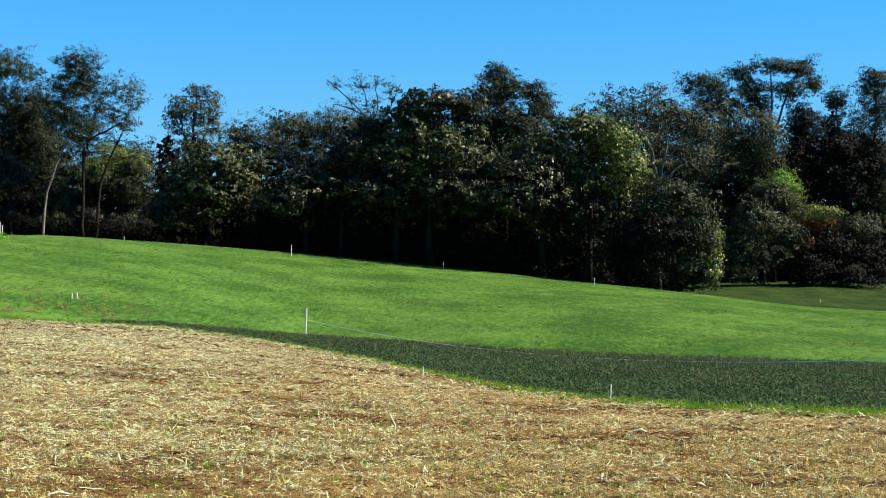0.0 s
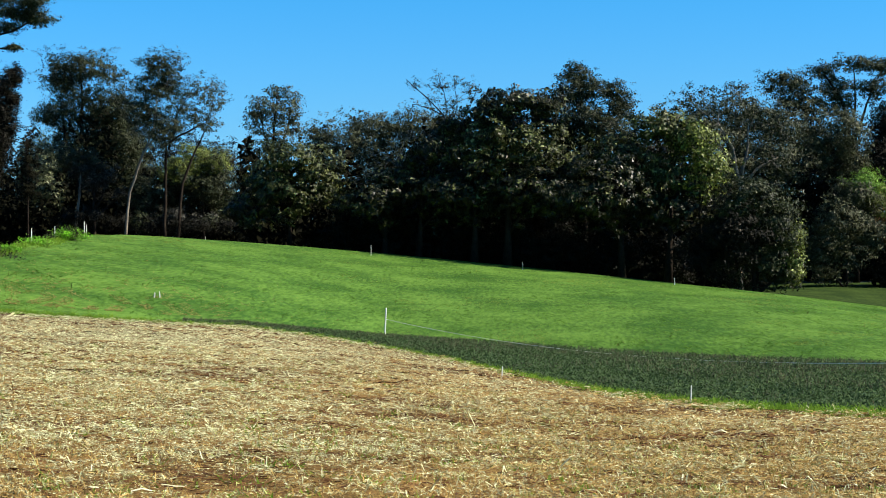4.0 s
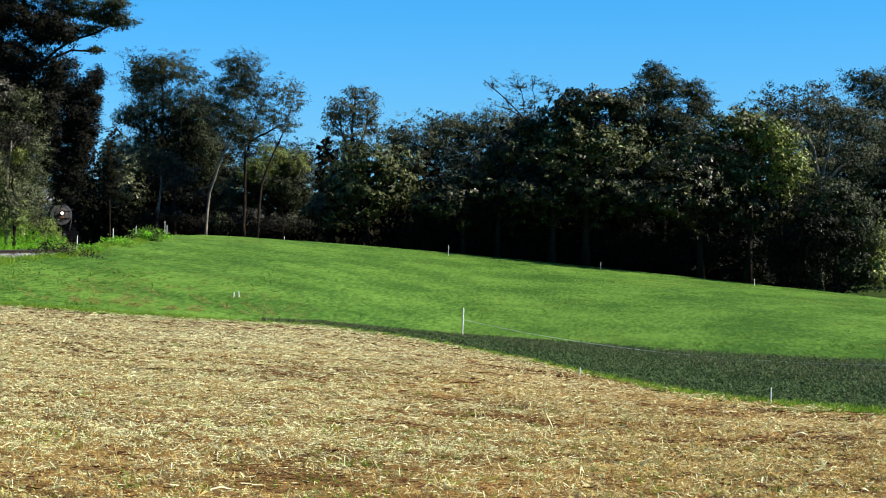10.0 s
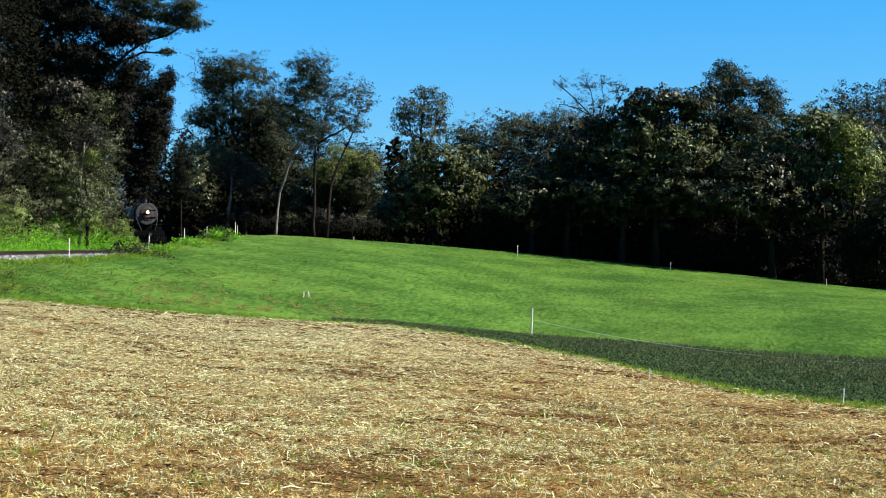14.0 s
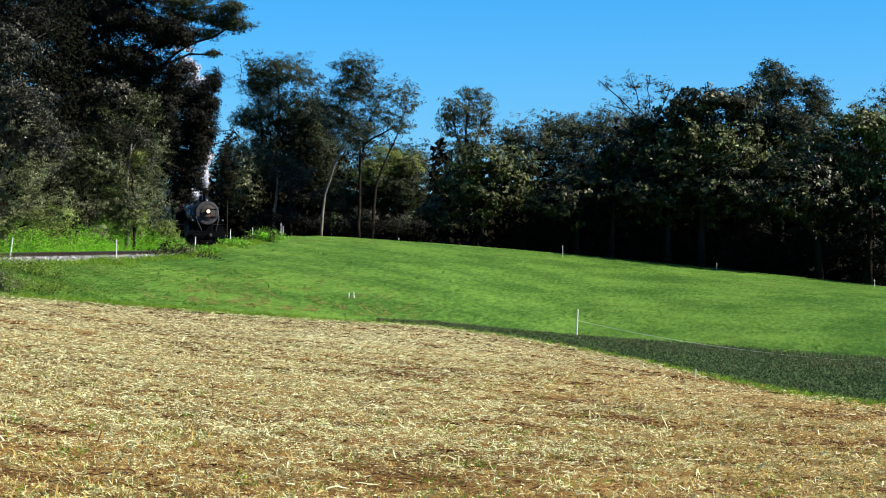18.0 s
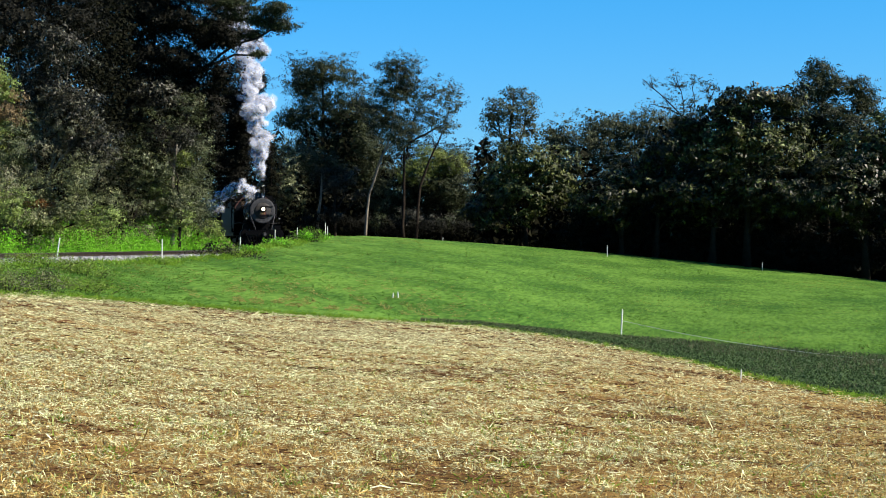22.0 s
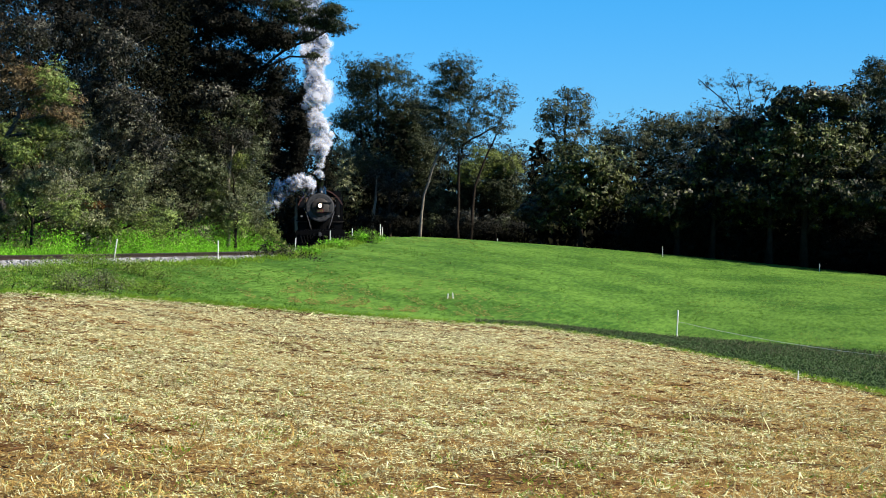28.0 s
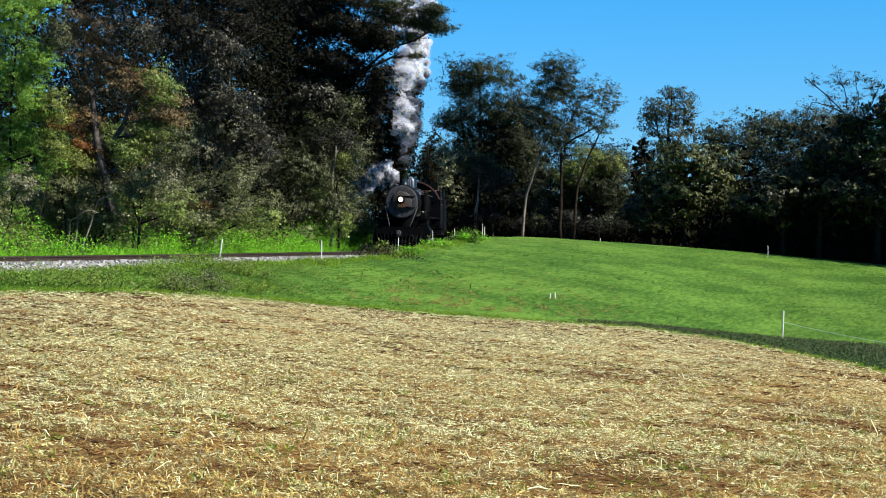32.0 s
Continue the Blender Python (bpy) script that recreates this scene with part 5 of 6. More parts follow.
def clump(label, bearing, away, wide, tall, count, mats, seed, size=0.1):
    """A weed clump: leaf colours on upright stems."""
    rng = np.random.default_rng(seed)
    x, y = place(bearing, away)
    root = new("weed_clump")
    root.location = (x, y, ground_at(x, y))
    tagged(root, label, "weeds")
    ends = rng.normal(0, 1, (60, 3)) * np.array([wide * 0.42, wide * 0.3, 0])
    ends[:, 2] = tall * rng.uniform(0.2, 1, 60) * np.exp(-1.5 * (ends[:, 0] / wide) ** 2)
    stems = [tube_mesh([(e[0] * 0.7, e[1] * 0.7, -0.12), (e[0] * 0.85, e[1], e[2] * 0.5), tuple(e)], [0.012, 0.009, 0.004], 4) for e in ends[:24]]
    v, f = merge(stems)
    tagged(finish("stems", v, f, BARK, root), kind="stuff")
    for i, m in enumerate(mats):
        quads("foliage", leaves(ends[i :: len(mats)], np.array([0.16, 0.16, 0.10]) * (0.6 + wide * 0.3), size, count // len(mats), rng), m, root)
    return root


PURPLE = leaf("greyish_weed", (0.0399, 0.0427, 0.0228), (0.0967, 0.0967, 0.0626))
for i, (b, d, w, h, label) in enumerate([
    (-26.2, 41.5, 0.8, 0.7, "greyish green weed clump with seed heads"),
    (-24.9, 44.0, 0.7, 0.75, "dark greyish weed clump on the grass slope"),
    (-28.8, 40.0, 1.6, 0.55, "dull green weed clump below the ballast"),
    (-31.2, 38.8, 1.8, 0.6, "dark green weed clump below the ballast"),
    (-26.9, 44.8, 1.3, 0.6, "dark bramble clump at the foot of the ballast"),
    (-23.8, 49.5, 1.2, 0.5, "leafy weed clump beside a fence post"),
    (-24.0, 45.5, 1.3, 0.4, "low dull weed clump on the slope"),
    (-25.4, 49.4, 1.1, 0.5, "dark leafy weeds grown over the ballast edge"),
    (-21.6, 57.8, 0.9, 0.3, "low dull weeds beside a fence post"),
]):
    clump(label, b, d, w * 1.15, h * 0.62, 3600, [PURPLE, LEAF["dull"], VERGE, LEAF["bramble"]] if i < 2 else [LEAF["bramble"], VERGE, LEAF["green"], LEAF["bright"]], 300 + i, 0.05)
clump("bramble clump at the end of the visible ballast", -19.1, 66.5, 1.6, 0.75, 1600, [LEAF["olive"], LEAF["green"], LEAF["dark"]], 320)
clump("mound of yellow-green weeds by the fence", -15.9, 81.5, 1.1, 0.6, 2600, [WEED, LEAF["olive"], LEAF["bright"]], 321)
clump("bright green weeds beside the rails", -17.0, 75.0, 0.8, 0.25, 900, [WEED, LEAF["bright"]], 322)
clump("bright green weeds at the bend of the track", -18.0, 69.5, 0.6, 0.22, 700, [WEED, LEAF["bright"]], 323)

# ---- fences ----


def post(label, bearing, away, top, lean, thick=0.022, group="fence posts", name="fence_post"):
    """A thin white post with a bevelled top and two wire clips."""
    x, y = place(bearing, away)
    z = ground_at(x, y)
    root = new(name)
    root.location = (x, y, z)
    root.rotation_euler = (0, radians(lean), 0)
    tagged(root, label, "post", group)
    h = max(0.15, top - z)
    bm = bmesh.new()
    bmesh.ops.create_cone(bm, cap_ends=True, segments=8, radius1=thick, radius2=thick * 0.9, depth=h + 0.25, matrix=Matrix.Translation((0, 0, (h - 0.25) / 2)))
    bmesh.ops.create_cone(bm, cap_ends=True, segments=8, radius1=thick * 0.9, radius2=thick * 0.3, depth=0.03, matrix=Matrix.Translation((0, 0, h + 0.015)))
    part("shaft", bm, POSTWHITE, root)
    for f in (0.62,) if name == "fence_post" and thick > 0.03 else ():
        bm = bmesh.new()
        bmesh.ops.create_cone(bm, cap_ends=True, segments=8, radius1=thick * 1.15, radius2=thick * 1.15, depth=0.018, matrix=Matrix.Translation((0, 0, h * f)))
        part("clip", bm, DARKCLIP, root, "small dark wire clip")
    return root, Vector((x, y, z + h * 0.62))


DARKCLIP = material("dark_plastic", (0.0114, 0.0114, 0.0114), (0.0285, 0.0285, 0.0285), 0.5, 5.0)
for row in [(-24.71, 51.2, 1.84, 9), (-21.08, 60.5, 1.80, 0.5), (-18.39, 70.0, 1.93, 3), (-17.15, 78.0, 2.31, 1), (-16.37, 84.0, 2.47, 1), (-15.36, 90.0, 2.78, 0), (-15.30, 92.0, 2.61, 1)]:
    post("thin white plastic fence post beside the railway", *row)
for row in [(-5.37, 100.4, 1.5, 0), (0.02, 100.4, 0.44, 0), (5.37, 96.5, -0.46, 0), (13.18, 106.0, -1.97, 0), (-11.19, 100.0, 1.99, 0)]:
    post("thin weathered fence post below the wood", *row, thick=0.02)
for row in [(-0.72, 33.5, -0.92, 3), (5.93, 26.3, -0.64, 2)]:
    post("short pale marker stake in the stubble", *row, thick=0.012, group="marker stakes", name="marker_stake")
for row in [(-12.97, 59.5, -0.17, 6), (-12.78, 59.9, -0.15, -4)]:
    post("small white marker stake in the meadow", *row, thick=0.024, group="meadow markers", name="marker_stake")
corner = post("white plastic fence post at the alfalfa edge", *(-4.88, 63.0, -0.91, 2.5), thick=0.031)[1]


def wire(label, p, q, sag, r=0.007):
    pts = []
    for i in range(25):
        u = i / 24
        c = p.lerp(q, u)
        pts.append((c.x, c.y, c.z - 4 * sag * u * (1 - u)))
    v, f = tube_mesh(pts, [r] * 25, 5)
    return tagged(finish("fence_wire", v, f, WIRE), label, "wire")


bx, by = place(21.0, 41.0)
right_post = post("white plastic fence post at the alfalfa edge", 21.0, 41.0, ground_at(bx, by) + 1.3, 0, thick=0.036)[1]
wire("slack pale electric fence wire over the alfalfa", corner, right_post, 0.85, 0.008)

# ---- the locomotive ----


def box(bm, x, y, z, sx, sy, sz, bevel=0.0):
    got = bmesh.ops.create_cube(bm, size=1.0, matrix=Matrix.Translation((x, y, z)) @ Matrix.Diagonal((sx, sy, sz, 1)))
    if bevel:
        edges = list({e for v in got["verts"] for e in v.link_edges})
        bmesh.ops.bevel(bm, geom=edges, offset=bevel, segments=2, affect="EDGES")


def drum(bm, x, y, z, r0, r1, length, axis="Y", seg=32, caps=True):
    """A cylinder or cone about the axis, from its middle; r0 at the front or foot."""
    turn = {"Y": Matrix.Rotation(radians(90), 4, "X"), "X": Matrix.Rotation(radians(90), 4, "Y"), "Z": Matrix.Identity(4)}[axis]
    bmesh.ops.create_cone(bm, cap_ends=caps, segments=seg, radius1=r0, radius2=r1, depth=length, matrix=Matrix.Translation((x, y, z)) @ turn)


def lathe(bm, pts, y0, z0, axis="Y", seg=40, x0=0.0):
    """A turned shape out of (radius, distance) pairs."""
    rings = []
    for r, d in pts:
        ring = []
        for k in range(seg):
            a = 2 * math.pi * k / seg
            u, v = r * math.cos(a), r * math.sin(a)
            ring.append(bm.verts.new((x0 + u, y0 + d, z0 + v) if axis == "Y" else (x0 + u, y0 + v, z0 + d)))
        rings.append(ring)
    for p, q in zip(rings[:-1], rings[1:]):
        for k in range(seg):
            j = (k + 1) % seg
            bm.faces.new((p[k], p[j], q[j], q[k]))
    for ring in (rings[0], rings[-1]):
        bm.faces.new(ring)
    bmesh.ops.recalc_face_normals(bm, faces=bm.faces[:])


def rod(points, r, name, mat, parent, label="", sides=8):
    v, f = tube_mesh(points, [r] * len(points), sides)
    return finish(name, v, f, mat, parent, True, label)


def engine():
    """The engine faces +y, with the front of its smokebox over the origin and the railhead at z = 0."""
    e = new("steam_locomotive")
    tagged(e, "black steam locomotive with a lit headlamp, running on the track", "locomotive")
    C = 2.5
    bm = bmesh.new()
    lathe(bm, [(0.80, 0.0), (0.87, -0.04), (0.87, -1.85), (0.83, -1.9)], 0, C)
    smokebox = part("smokebox", bm, BLACK, e, "matt black smokebox", True)
    bm = bmesh.new()
    lathe(bm, [(0.2, 0.035), (0.78, 0.03), (0.845, 0.005), (0.845, -0.02)], 0, C)
    part("smokebox_front", bm, GRAPHITE, smokebox, "grey graphite-painted front plate")
    bm = bmesh.new()
    lathe(bm, [(0.05, 0.13), (0.25, 0.12), (0.45, 0.08), (0.53, 0.045), (0.55, 0.02)], 0.02, C)
    door = part("smokebox_door", bm, DOORGREY, e, "round dished door", True)
    for k in range(14):
        a = 2 * math.pi * k / 14
        bm = bmesh.new()
        box(bm, 0.62 * math.cos(a), 0.055, C + 0.62 * math.sin(a), 0.05, 0.04, 0.05, 0.01)
        part("clamp", bm, GRAPHITE, smokebox)
    for z in (-0.28, 0.28):
        rod([(-0.7, 0.07, C + z), (-0.3, 0.14, C + z), (0.1, 0.15, C + z)], 0.03, "hinge", BLACK, door)
    bm = bmesh.new()
    lathe(bm, [(0.122, 0.36), (0.20, 0.36), (0.215, 0.33), (0.2, 0.2), (0.14, 0.1), (0.1, 0.02)], 0.1, C + 0.10)
    lamp = part("headlamp", bm, BLACK, e, "black headlamp drum", True)
    bm = bmesh.new()
    lathe(bm, [(0.02, 0.40), (0.075, 0.39), (0.122, 0.362)], 0.1, C + 0.10)
    part("lens", bm, LAMP, lamp, "glowing warm headlamp lens", True)
    bm = bmesh.new()
    box(bm, 0, 0.17, C - 0.2, 0.42, 0.03, 0.2, 0.01)
    plate = part("number_plate", bm, REDPAINT, e, "dark red plate with brass figures")
    for x in (-0.12, 0.0, 0.12):
        bm = bmesh.new()
        box(bm, x, 0.19, C - 0.2, 0.07, 0.02, 0.12, 0.006)
        part("figure", bm, BRASS, plate, "plain brass bar")
    bm = bmesh.new()
    lathe(bm, [(0.30, 0.0), (0.24, 0.12), (0.205, 0.28), (0.225, 0.80), (0.285, 0.83), (0.285, 0.92), (0.19, 0.92), (0.18, 0.4)], -0.95, C + 0.82, "Z", 28)
    part("smokestack", bm, GLOSSBLACK, e, "tapered black chimney with a rim", True)
    bm = bmesh.new()
    lathe(bm, [(0.82, -1.9), (0.82, -4.2), (0.90, -5.0), (0.92, -6.6)], 0, C)
    boiler = part("boiler", bm, GLOSSBLACK, e, "glossy black boiler barrel", True)
    for y in (-1.92, -2.9, -3.9, -4.9):
        bm = bmesh.new()
        r = 0.835 if y > -4.3 else 0.905
        lathe(bm, [(r, 0.03), (r + 0.008, 0.02), (r + 0.008, -0.02), (r, -0.03)], y, C)
        part("boiler_band", bm, ROD, boiler)
    for name, y, r, h in (("sand_dome", -2.4, 0.34, 0.62), ("steam_dome", -4.0, 0.38, 0.72)):
        bm = bmesh.new()
        lathe(bm, [(r * 1.15, 0), (r, 0.12), (r, h * 0.7), (r * 0.75, h * 0.93), (r * 0.25, h)], y, C + 0.74, "Z", 28)
        part(name, bm, GLOSSBLACK, e, smooth=True)
    bm = bmesh.new()
    lathe(bm, [(0.17, 0), (0.15, 0.05), (0.11, 0.2), (0.05, 0.27), (0.02, 0.3)], -1.65, C + 1.0, "Z", 20)
    bell = part("bell", bm, BRASS, e, "polished brass bell", True)
    rod([(-0.24, -1.65, C + 0.8), (-0.24, -1.65, C + 1.25), (0, -1.65, C + 1.36), (0.24, -1.65, C + 1.25), (0.24, -1.65, C + 0.8)], 0.022, "bell_frame", BLACK, bell)
    for x, y in ((0.18, -5.3), (-0.15, -5.5)):
        bm = bmesh.new()
        drum(bm, x, y, C + 1.08, 0.05, 0.05, 0.36, "Z", 12)
        part("safety_valve", bm, BRASS, e)
    # cab
    cab = new("cab")
    cab.parent = e
    tagged(cab, "black cab with an arched dark red roof")
    for x in (-1.42, 1.42):
        bm = bmesh.new()
        box(bm, x, -7.4, 1.95, 0.05, 1.8, 1.1, 0.01)
        part("side_panel", bm, BLACK, cab)
        for y in (-6.56, -8.24):
            bm = bmesh.new()
            box(bm, x, y, 2.98, 0.05, 0.12, 0.96)
            part("pillar", bm, BLACK, cab)
        bm = bmesh.new()
        box(bm, x * 0.985, -7.4, 2.9, 0.02, 1.5, 0.7)
        part("side_window", bm, DARKGLASS, cab)
        bm = bmesh.new()
        box(bm, x * 0.8, -6.5, 2.95, 0.42, 0.03, 0.62, 0.01)
        part("front_window", bm, DARKGLASS, cab)
    bm = bmesh.new()
    for x in (-1.17, 1.17):
        box(bm, x, -6.53, 2.3, 0.5, 0.05, 1.9)
    box(bm, 0, -6.53, 3.5, 2.6, 0.05, 0.4)
    part("front_wall", bm, BLACK, cab)
    pts = [(1.58 * math.sin(radians(a)), 2.05 + 1.75 * math.cos(radians(a))) for a in range(-64, 65, 8)]
    verts, faces = [], []
    for y in (-6.3, -8.6):
        for x, z in pts:
            verts.append((x, y, z + 0.02))
        for x, z in pts:
            verts.append((x * 0.97, y, z - 0.05))
    k = len(pts)
    for i in range(k - 1):
        faces += [(i, i + 1, 2 * k + i + 1, 2 * k + i), (k + i, 3 * k + i, 3 * k + i + 1, k + i + 1), (i, k + i, k + i + 1, i + 1), (2 * k + i, 2 * k + i + 1, 3 * k + i + 1, 3 * k + i)]
    faces += [(0, 2 * k, 3 * k, k), (k - 1, 2 * k - 1, 4 * k - 1, 3 * k - 1)]
    finish("roof", verts, faces, ROOFRED, cab, False, "arched dark red roof")
    # running gear
    for x in (-1, 1):
        bm = bmesh.new()
        box(bm, x * 1.12, -3.5, 1.72, 0.62, 6.2, 0.05, 0.01)
        part("running_board", bm, BLACK, e)
        bm = bmesh.new()
        drum(bm, x * 1.08, -0.95, 0.92, 0.36, 0.36, 1.1)
        drum(bm, x * 1.08, -0.37, 0.92, 0.38, 0.34, 0.08)
        drum(bm, x * 1.08, -1.53, 0.92, 0.34, 0.38, 0.08)
        part("cylinder", bm, BLACK, e)
        bm = bmesh.new()
        box(bm, x * 1.02, -0.95, 1.42, 0.5, 0.85, 0.36, 0.05)
        part("valve_chest", bm, BLACK, e)
        rod([(x * 0.84, 0.02, C - 0.25), (x * 0.5, 0.85, 1.15)], 0.025, "brace", GRAPHITE, e, "grey steel smokebox brace")
        rod([(x * 0.9, -0.1, C + 0.42), (x * 0.94, -2.5, C + 0.45), (x * 1.0, -6.4, C + 0.45)], 0.02, "handrail", ROD, e, "bright steel handrail")
        bm = bmesh.new()
        box(bm, x * 1.1, 0.02, C - 0.55, 0.16, 0.16, 0.24, 0.02)
        marker = part("marker_lamp", bm, BLACK, e)
        bm = bmesh.new()
        lathe(bm, [(0.02, 0.03), (0.05, 0.02), (0.06, 0)], 0.1, C - 0.53, x0=x * 1.1, seg=16)
        part("lens", bm, CLEAR, marker, "pale glass lens")
        rod([(x * 1.16, -1.5, 0.75), (x * 1.16, -3.3, 0.66)], 0.04, "main_rod", ROD, e)
        rod([(x * 1.12, -2.5, 0.60), (x * 1.12, -6.2, 0.60)], 0.045, "side_rod", ROD, e)
        bm = bmesh.new()
        box(bm, x * 0.5, -3.2, 0.95, 0.1, 7.4, 0.5)
        part("frame", bm, BLACK, e)
        bm = bmesh.new()
        box(bm, x * 1.15, 1.0, 0.5, 0.4, 0.05, 0.5, 0.01)
        part("step", bm, BLACK, e)
    bm = bmesh.new()
    box(bm, 0, 0.45, 1.18, 1.9, 1.3, 0.06, 0.01)
    part("front_deck", bm, BLACK, e)
    bm = bmesh.new()
    box(bm, 0, 1.12, 0.98, 2.4, 0.18, 0.32, 0.02)
    part("buffer_beam", bm, BLACK, e)
    pilot = new("pilot")
    pilot.parent = e
    tagged(pilot, "slatted black pilot")
    for k in range(-6, 7):
        x = k * 0.19
        rod([(x, 1.2, 0.82), (x * 0.82, 1.75 - abs(k) * 0.06, 0.12)], 0.03, "bar", BLACK, pilot)
    rod([(-1.0, 1.42, 0.12), (0, 1.78, 0.12), (1.0, 1.42, 0.12)], 0.035, "rail", BLACK, pilot)
    bm = bmesh.new()
    box(bm, 0, 1.4, 0.9, 0.22, 0.55, 0.26, 0.05)
    part("coupler", bm, GRAPHITE, e)
    rod([(0.35, 1.22, 0.95), (0.4, 1.32, 0.6), (0.3, 1.34, 0.35)], 0.03, "air_hose", BLACK, e)
    bm = bmesh.new()
    drum(bm, -0.98, -2.2, C + 0.05, 0.2, 0.2, 0.95, "Z", 18)
    part("air_pump", bm, BLACK, e)
    bm = bmesh.new()
    drum(bm, 0, -0.95, 1.55, 0.5, 0.62, 0.8, "Z", 20)
    part("saddle", bm, BLACK, e)
    bm = bmesh.new()
    box(bm, 0, -6.0, 1.55, 1.5, 2.6, 1.0, 0.05)
    part("firebox", bm, BLACK, e)
    return e


def wheelset(parent, y, r, x=0.74, weight=False):
    """Two spoked wheels on an axle; it turns about its own middle."""
    bm = bmesh.new()
    drum(bm, 0, 0, 0, 0.09, 0.09, 1.5, "X", 10)
    for sx in (-x, x):
        drum(bm, sx, 0, 0, r * 0.22, r * 0.22, 0.14, "X", 14)
        seg = 28
        for k in range(seg):
            a, b = 2 * math.pi * k / seg, 2 * math.pi * (k + 1) / seg
            ring = []
            for ang in (a, b):
                for rad, w in ((r, 0.06), (r, -0.06), (r * 0.84, 0.06), (r * 0.84, -0.06)):
                    ring.append(bm.verts.new((sx + w, rad * math.cos(ang), rad * math.sin(ang))))
            for q in ((0, 4, 5, 1), (2, 3, 7, 6), (0, 2, 6, 4), (1, 5, 7, 3)):
                bm.faces.new([ring[i] for i in q])
        for k in range(12):
            a = 2 * math.pi * k / 12
            m = Matrix.Translation((sx, 0, 0)) @ Matrix.Rotation(a, 4, "X") @ Matrix.Translation((0, 0, r * 0.52)) @ Matrix.Diagonal((0.05, 0.05, r * 0.72, 1))
            bmesh.ops.create_cube(bm, size=1.0, matrix=m)
    w = part("wheelset", bm, BLACK, parent)
    w.location = (0, y, r)
    return w


def tender():
    e = new("tender")
    tagged(e, "black coal tender coupled behind the locomotive", "tender")
    bm = bmesh.new()
    box(bm, 0, -3.2, 2.05, 2.85, 6.0, 1.9, 0.06)
    part("tank", bm, BLACK, e, "black riveted water tank")
    bm = bmesh.new()
    for x in (-1.38, 1.38):
        box(bm, x, -2.4, 3.2, 0.05, 4.0, 0.4)
    part("coal_board", bm, BLACK, e)
    rng = random.Random(4)
    bm = bmesh.new()
    for k in range(90):
        m = Matrix.Translation((rng.uniform(-1.15, 1.15), rng.uniform(-4.3, -0.6), 3.05 + rng.uniform(0, 0.35))) @ Euler((rng.random() * 3, rng.random() * 3, 0)).to_matrix().to_4x4()
        bmesh.ops.create_icosphere(bm, subdivisions=1, radius=rng.uniform(0.12, 0.24), matrix=m)
    tagged(part("coal", bm, TIE, e, "heap of black coal"), kind="stuff")
    bm = bmesh.new()
    box(bm, 0, -3.2, 0.98, 2.6, 6.4, 0.22, 0.02)
    part("underframe", bm, BLACK, e)
    for y in (-1.5, -4.9):
        for x in (-1.0, 1.0):
            bm = bmesh.new()
            box(bm, x, y, 0.52, 0.12, 2.1, 0.3, 0.04)
            part("truck_frame", bm, BLACK, e)
    for x in (-1.3, 1.3):
        rod([(x, -0.1, 1.2), (x, -0.1, 2.9)], 0.02, "grab_rail", ROD, e)
    return e


ROOFRED = material("sooty_red_paint", (0.022, 0.008, 0.007), (0.065, 0.018, 0.014), 0.6, 4.0)
DOORGREY = material("dark_graphite_door", (0.024, 0.022, 0.021), (0.050, 0.045, 0.043), 0.7, 5.0, 0.1, spec=0.1)
CLEAR = material("pale_lens", (0.12, 0.12, 0.12), (0.22, 0.22, 0.20), 0.2, 5.0, spec=0.3)
loco = engine()
drivers = [(wheelset(loco, y, 0.64), y, 0.64) for y in (-2.5, -3.75, -5.0, -6.2)] + [(wheelset(loco, y, 0.38), y, 0.38) for y in (0.35, -1.7)]
coal_tender = tender()
tender_wheels = [(wheelset(coal_tender, y, 0.42), y, 0.42) for y in (-0.8, -2.2, -4.2, -5.6)]

# seconds and metres run along the track by the smokebox
RUN = [(0.0, -49.0), (3.0, -44.0), (6.0, -38.6), (9.0, -33.0), (12.0, -28.0), (14.0, -24.4), (17.0, -18.8), (20.0, -12.6), (23.0, -6.0), (25.0, -1.8), (28.0, 4.8), (30.0, 11.0), (32.0, 18.0)]


def run(t):
    """Smooth distance along the track at t seconds."""
    ts, ss = [r[0] for r in RUN], [r[1] for r in RUN]
    i = min(max(sum(1 for q in ts if q <= t) - 1, 0), len(ts) - 2)
    m = [(ss[min(k + 1, len(ts) - 1)] - ss[max(k - 1, 0)]) / (ts[min(k + 1, len(ts) - 1)] - ts[max(k - 1, 0)]) for k in (i, i + 1)]
    h = ts[i + 1] - ts[i]
    u = (t - ts[i]) / h
    return (2 * u**3 - 3 * u**2 + 1) * ss[i] + (u**3 - 2 * u**2 + u) * h * m[0] + (3 * u**2 - 2 * u**3) * ss[i + 1] + (u**3 - u**2) * h * m[1]


def on_track(s, length):
    """The pose of a vehicle whose front is s metres along the track and whose rear truck is length metres behind."""
    p, q = track(s - 0.15 * length)[0], track(s - 0.9 * length)[0]
    h = (p - q).normalized()
    f = p + h * 0.15 * length
    return pose(f.x, f.y, RAIL_Z, 0, 0, math.degrees(math.atan2(-h.x, h.y)))


